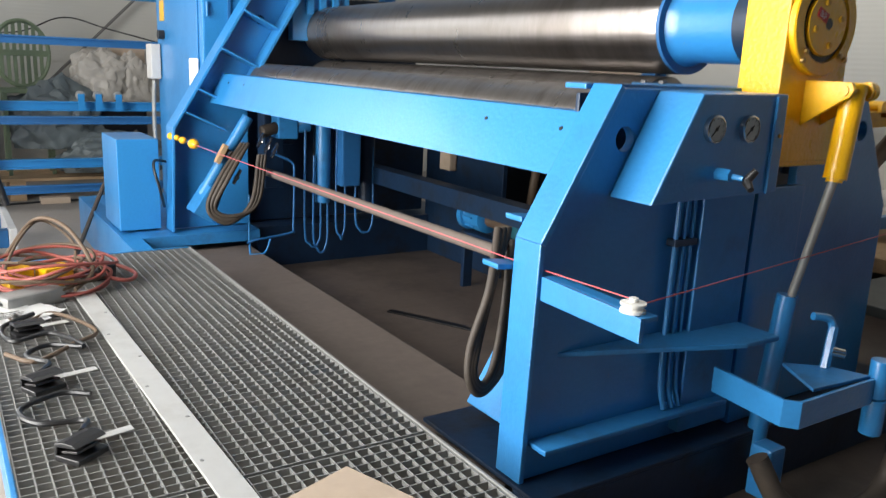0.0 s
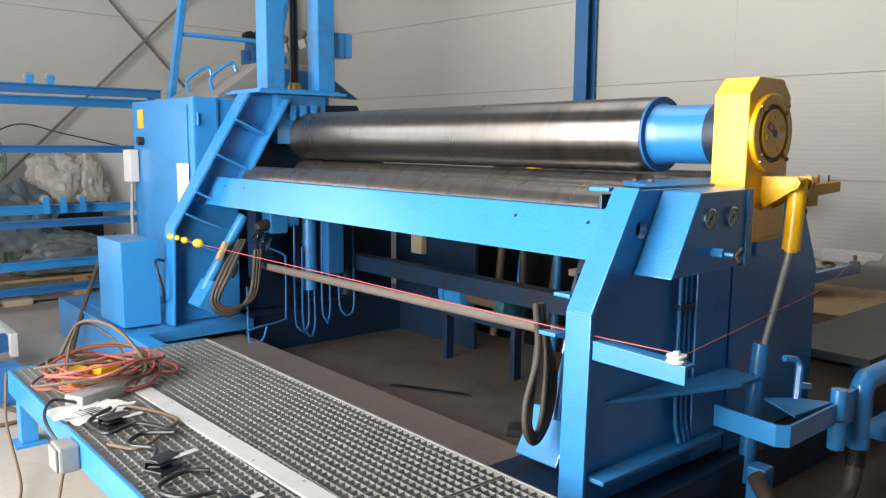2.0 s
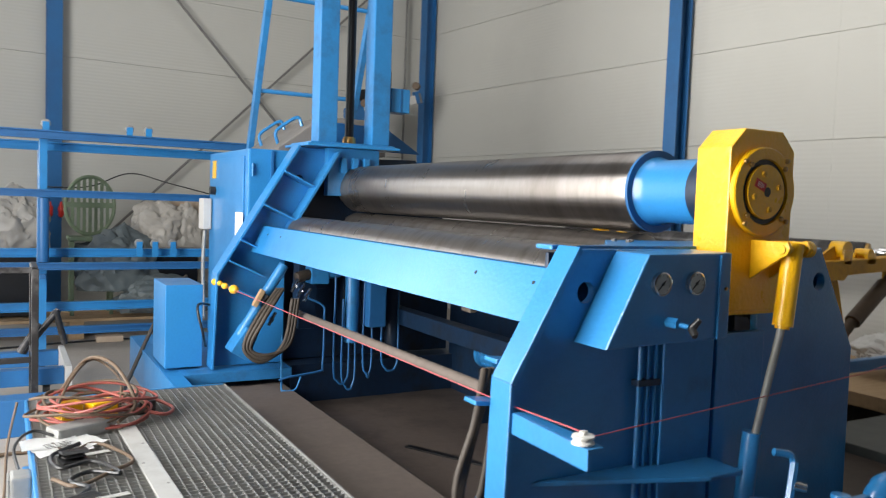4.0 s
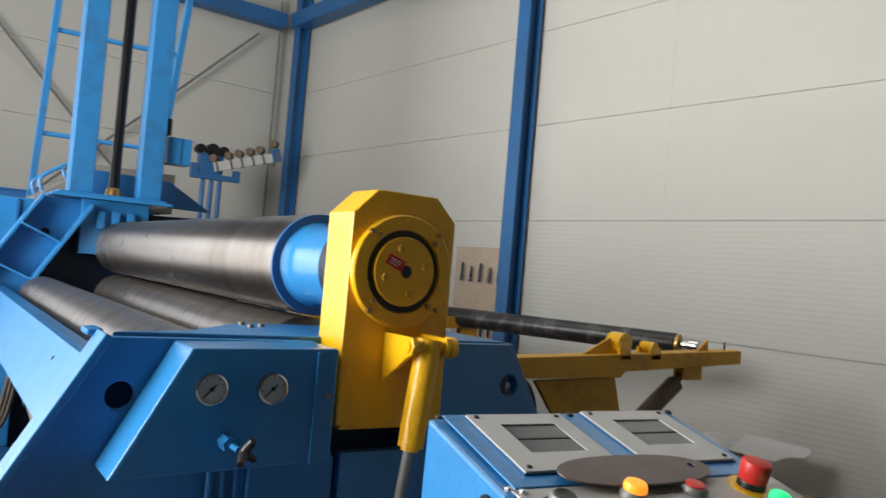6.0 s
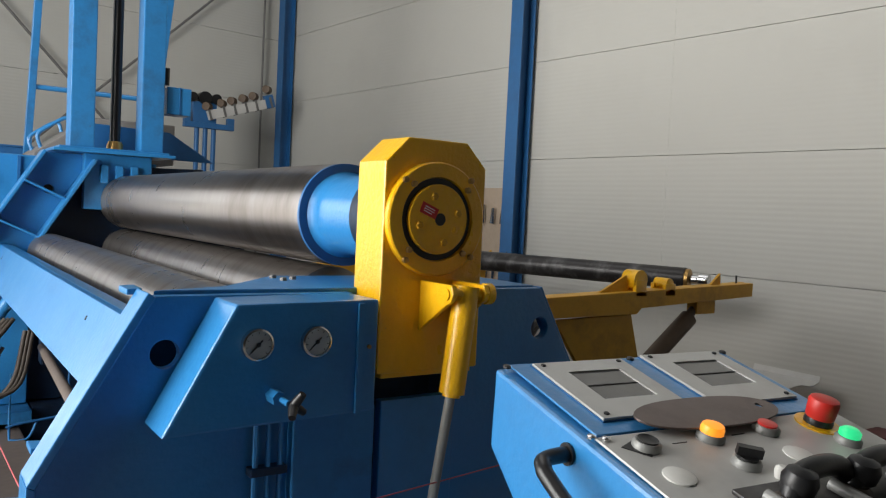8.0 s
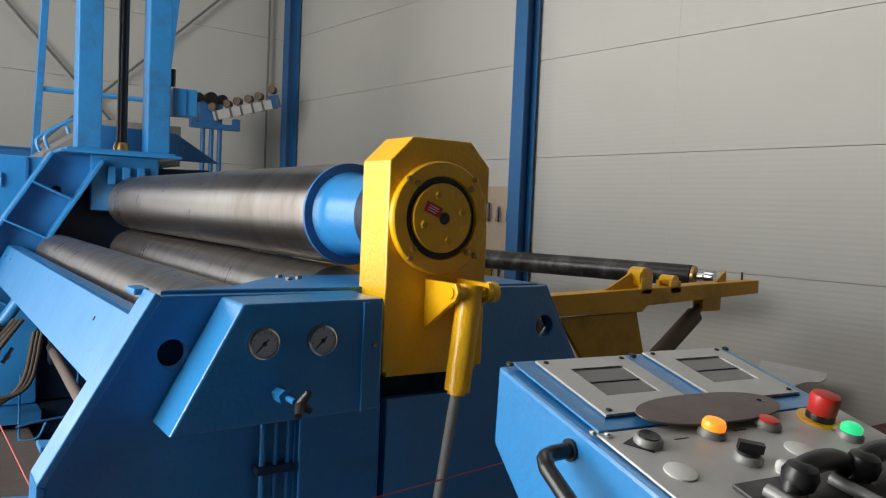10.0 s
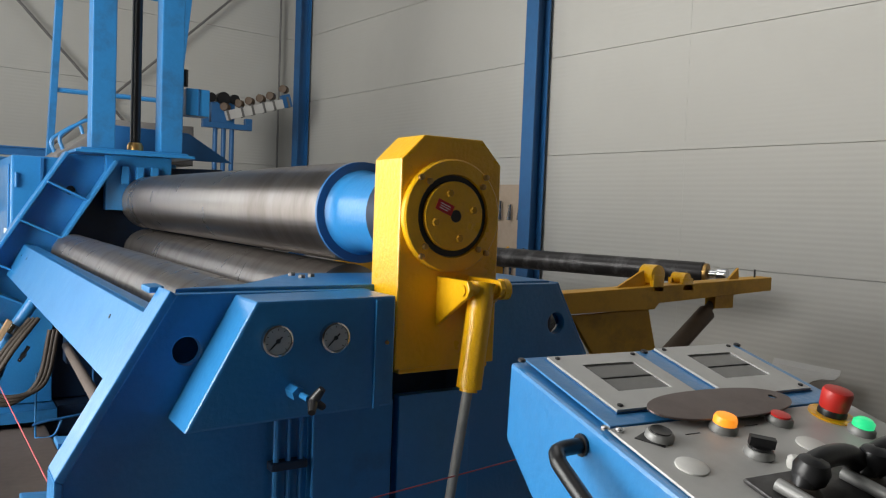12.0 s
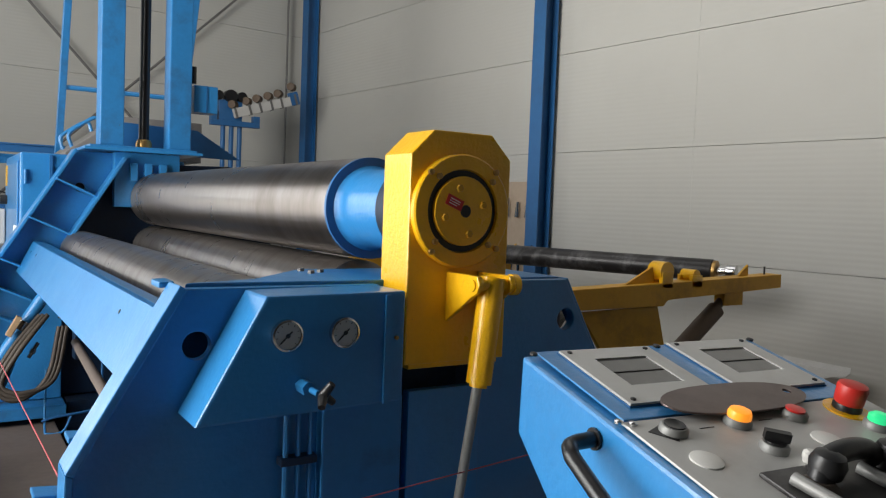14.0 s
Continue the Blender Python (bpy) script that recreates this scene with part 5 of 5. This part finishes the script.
cable([(4.5, 5.5, 0.013), (4.1, 5.2, 0.013), (3.85, 4.9, 0.013), (3.95, 4.6, 0.013), (4.2, 4.45, 0.013), (4.1, 4.3, 0.2), (3.95, 4.2, 0.34)], 0.012, RUBBER, "black cable running over the floor to the platform")
cable([(4.3, 4.7, 0.012), (3.9, 4.55, 0.012), (3.6, 4.5, 0.012), (3.3, 4.2, 0.012), (3.0, 4.0, 0.012)], 0.010, BROWN_CABLE, "brown cable lying on the floor")
grate = thing("floor_grate", "galvanised bar grating over the floor pit", "floor grating")
part("pit_cover", box(B(), 5.85, 6.9, 0.9, 1.46, 0.0005, 0.004), OILY, grate)
bm = B()
for k in range(33):
    box(bm, 5.86 + 0.0315 * k, 5.864 + 0.0315 * k, 0.9, 1.46, 0.006, 0.03)
for k in range(8):
    box(bm, 5.86, 6.88, 0.91 + 0.077 * k, 0.914 + 0.077 * k, 0.012, 0.029)
tagged(part("grate_bars", bm, ZINC, grate), kind="stuff")
solo("rubber_strip", prism(B(), [(5.56, 3.86), (5.60, 3.88), (5.80, 3.50), (5.79, 3.42)], "z", 0.0125, 0.020), SCREW, "thin black rubber strip lying on the oily floor", "rubber strip", 0.002)
solo("metal_offcut", box(B(), -0.10, 0.10, -0.03, 0.03, 0, 0.006, pose(5.62, 2.95, 0.0125, 0, 0, 40)), SHAFT, "dark bent metal offcut on the oily floor", "offcut", 0.001)

# ---- rack and clutter at the far end ----
rack = thing("steel_rack", "long blue steel rack with horizontal rails and small rollers", "rack")
for y, z, d, mat in ((7.2, 1.79, 0.07, BLUE_STEEL), (7.2, 1.32, 0.06, BLUE_STEEL), (7.2, 0.735, 0.06, BLUE_STEEL), (7.2, 0.21, 0.06, BLUE_STEEL), (7.5, 1.715, 0.075, BLUE), (7.5, 0.83, 0.075, BLUE), (7.5, 0.375, 0.075, BLUE)):
    bm = B()
    box(bm, 2.2, 5.62, y - 0.03, y + 0.03, z - d, z - d + 0.012)
    box(bm, 2.2, 5.62, y - 0.006, y + 0.006, z - d + 0.012, z - 0.012)
    box(bm, 2.2, 5.62, y - 0.03, y + 0.03, z - 0.012, z)
    part("rail", bm, mat, rack, "", 0.002)
for x in (2.5, 3.965, 5.56):
    part("rack_post", box(B(), x - 0.03, x + 0.03, 7.235, 7.295, 0.0, 1.74), BLUE, rack, "", 0.003)
    part("rack_post", box(B(), x - 0.03, x + 0.03, 7.535, 7.595, 0.0, 1.70), BLUE, rack, "", 0.003)
    part("post_sleeve", rod(B(), (x, 7.195, 0.74), (x, 7.195, 1.255), 0.045, seg=18), BLUE_STEEL, rack, "", 0.003, True)
    part("cross_tie", box(B(), x - 0.02, x + 0.02, 7.20, 7.60, 0.60, 0.64), BLUE_STEEL, rack)
for x, z in ((3.98, 1.79), (4.60, 1.79), (4.75, 1.79), (4.72, 0.83), (4.85, 0.83), (5.0, 0.83)):
    y = 7.2 if z > 1 else 7.42
    r = part("rack_roller", rod(B(), (x, y - 0.03, z + 0.05), (x, y + 0.03, z + 0.05), 0.036, seg=18), ZINC, rack, "", 0.002, True)
    part("roller_fork", box(B(), x - 0.024, x + 0.024, y - 0.042, y - 0.032, z - 0.06 if z < 1 else z, z + 0.065), BLUE, r)


def mound(name, centre, size, material, label, category, seed, rough=0.27, cut=3):
    """A crumpled heap of sheet."""
    bm = B()
    bmesh.ops.create_icosphere(bm, subdivisions=5, radius=1.0)
    for v in bm.verts:
        p = v.co.copy()
        n = noise.fractal(p * 1.6 + Vector((seed, 0, 0)), 1.0, 2.0, cut) + 0.75 * abs(noise.noise(p * 4.0 + Vector((0, seed, 0)))) + 0.35 * abs(noise.noise(p * 9.0 + Vector((seed, seed, 0))))
        v.co = Vector((p.x * size[0], p.y * size[1], max(p.z, -0.55) * size[2])) * (1 + rough * n)
        v.co.z = max(v.co.z, -0.55 * size[2])
        v.co += Vector(centre)
    return solo(name, bm, material, label, category, smooth=True)


mound("tarpaulin", (4.60, 8.02, 0.60), (0.36, 0.20, 0.34), TARP, "crumpled grey-blue tarpaulin heap behind the rack", "tarpaulin", 3.1)
mound("tarpaulin", (5.05, 7.85, 0.33), (0.42, 0.20, 0.20), TARP, "low grey-green tarpaulin heap behind the rack", "tarpaulin", 8.7)
mound("draped_sheet", (5.0, 8.22, 0.95), (0.24, 0.15, 0.28), TARP_PALE, "pale crumpled plastic sheet over stored goods", "plastic sheet", 5.3)
mound("draped_sheet", (5.27, 8.25, 0.88), (0.20, 0.14, 0.30), TARP_PALE, "pale crumpled plastic sheet over stored goods", "plastic sheet", 12.9)
mound("draped_sheet", (3.75, 8.05, 0.95), (0.26, 0.16, 0.34), TARP_PALE, "dirty beige sheet draped over stored goods", "plastic sheet", 15.2)
mound("packing_sheet", (8.52, 2.98, 0.50), (0.24, 0.22, 0.12), PALE, "crumpled white packing sheet over stock by the wall", "packing sheet", 21.4, 0.2)
crate = thing("stored_goods", "dark stored box and pallets behind the rack", "crate")
part("dark_box", box(B(), 4.85, 5.35, 8.0, 8.3, 0.2, 0.80), SCREW, crate, "", 0.01)
part("dark_box", box(B(), 3.5, 4.0, 7.9, 8.25, 0.2, 0.80), SCREW, crate, "", 0.01)
for k in range(5):
    part("pallet_board", box(B(), 3.3, 5.2, 7.75 + 0.11 * k, 7.84 + 0.11 * k, 0.16, 0.185), WOOD, crate, "", 0.002)
for x in (3.4, 4.2, 5.0):
    part("pallet_block", box(B(), x, x + 0.12, 7.76, 8.26, 0.0, 0.16), WOOD, crate, "", 0.003)
solo("wall_board", box(B(), 5.05, 5.44, 8.40, 8.43, 0.0, 1.27), CARD, "plain beige board standing behind the rack", "board", 0.003)
solo("wall_board", box(B(), 5.445, 6.05, 8.42, 8.45, 0.0, 1.24), PALE, "plain white board standing behind the rack", "board", 0.003)
chair = thing("garden_chair", "faded green slatted plastic chair standing on stored goods", "chair")
bm = B()
pts = [(4.40 + 0.21 * math.cos(a), 8.22, 1.18 + 0.27 * math.sin(a)) for a in [k * math.tau / 24 for k in range(25)]]
tube(bm, pts, 0.018, 8, 2)
part("back_frame", bm, GREEN, chair, "", 0, True)
for k in range(7):
    x = 4.40 - 0.15 + 0.05 * k
    hgt = 0.27 * math.sqrt(max(0.1, 1 - ((x - 4.40) / 0.21) ** 2))
    part("back_slat", box(B(), x - 0.015, x + 0.015, 8.212, 8.226, 1.18 - hgt, 1.18 + hgt), GREEN, chair, "", 0.002)
part("back_band", box(B(), 4.20, 4.60, 8.205, 8.228, 1.16, 1.21), GREEN, chair, "", 0.003)
part("seat", box(B(), 4.20, 4.60, 7.95, 8.24, 0.86, 0.90), GREEN, chair, "", 0.01)
for x in (4.22, 4.55):
    for y in (7.97, 8.2):
        part("leg", box(B(), x, x + 0.03, y, y + 0.03, 0.18, 0.86), GREEN, chair)
for x in (4.10, 4.20):
    bm = B()
    lathe(bm, [(0.012, 0), (0.026, 0.02), (0.028, 0.10), (0.014, 0.13), (0.008, 0.16)], (x, 8.99, 1.04), "z", 14)
    solo("red_handle_tool", bm, RED, "red-handled tool hanging on the wall column", "tool", smooth=True, group="hanging red tools")
cable([(5.55, 7.9, 1.30), (5.1, 8.2, 1.42), (4.75, 8.28, 1.50), (4.4, 8.28, 1.36), (4.0, 8.2, 1.34)], 0.006, BLACK, "thin black cable slung along the end wall")
solo("brick", box(B(), 4.40, 4.62, 7.55, 7.66, 0.0, 0.05, pose(0, 0, 0)), CARD, "loose pale brick lying on the floor", "brick", 0.004)
cable([(3.6, 7.45, 0.01), (4.3, 7.6, 0.01), (4.9, 7.62, 0.01), (5.3, 7.5, 0.01)], 0.008, BLACK, "black cable along the floor by the rack")
# grey tube stand and blue trolley
stand = thing("tube_stand", "bare grey square-tube stand on the floor", "stand")
for x, y in ((3.55, 5.05), (3.84, 5.05), (3.55, 5.45), (3.84, 5.45)):
    part("stand_post", box(B(), x - 0.018, x + 0.018, y - 0.018, y + 0.018, 0.0, 0.88), SHAFT, stand, "", 0.003)
for z in (0.36, 0.86):
    part("stand_rail", box(B(), 3.568, 3.822, 5.035, 5.065, z, z + 0.03), SHAFT, stand, "", 0.002)
    part("stand_rail", box(B(), 3.825, 3.855, 5.068, 5.432, z, z + 0.03), SHAFT, stand, "", 0.002)
trolley = thing("blue_trolley", "low blue steel trolley frame with clamps and dark tools", "trolley")
part("trolley_rail", box(B(), 3.5, 4.02, 5.52, 5.60, 0.12, 0.22), BLUE_STEEL, trolley, "", 0.004)
part("trolley_rail", box(B(), 3.5, 4.02, 6.10, 6.18, 0.12, 0.22), BLUE_STEEL, trolley, "", 0.004)
part("trolley_side", box(B(), 4.021, 4.06, 5.46, 6.2, 0.10, 0.24), PALE, trolley, "", 0.004)
for x in (3.56, 3.92):
    for y in (5.56, 6.14):
        part("trolley_wheel", rod(B(), (x - 0.02, y, 0.06), (x + 0.02, y, 0.06), 0.06, seg=18), BLACK, trolley, "", 0.003, True)
for a, b in (((3.80, 6.10, 0.22), (4.02, 6.12, 0.50)), ((4.0, 6.11, 0.50), (4.06, 6.13, 0.26)), ((3.78, 6.0, 0.24), (3.9, 6.05, 0.42))):
    part("clamp_bar", rod(B(), a, b, 0.022, seg=10), SHAFT, trolley, "dark greasy clamp bar", 0, True)
solo("blue_crate", box(B(), 3.45, 3.95, 4.85, 5.0, 0.0, 0.20), BLUE_STEEL, "dark blue steel box on the floor", "box", 0.006)
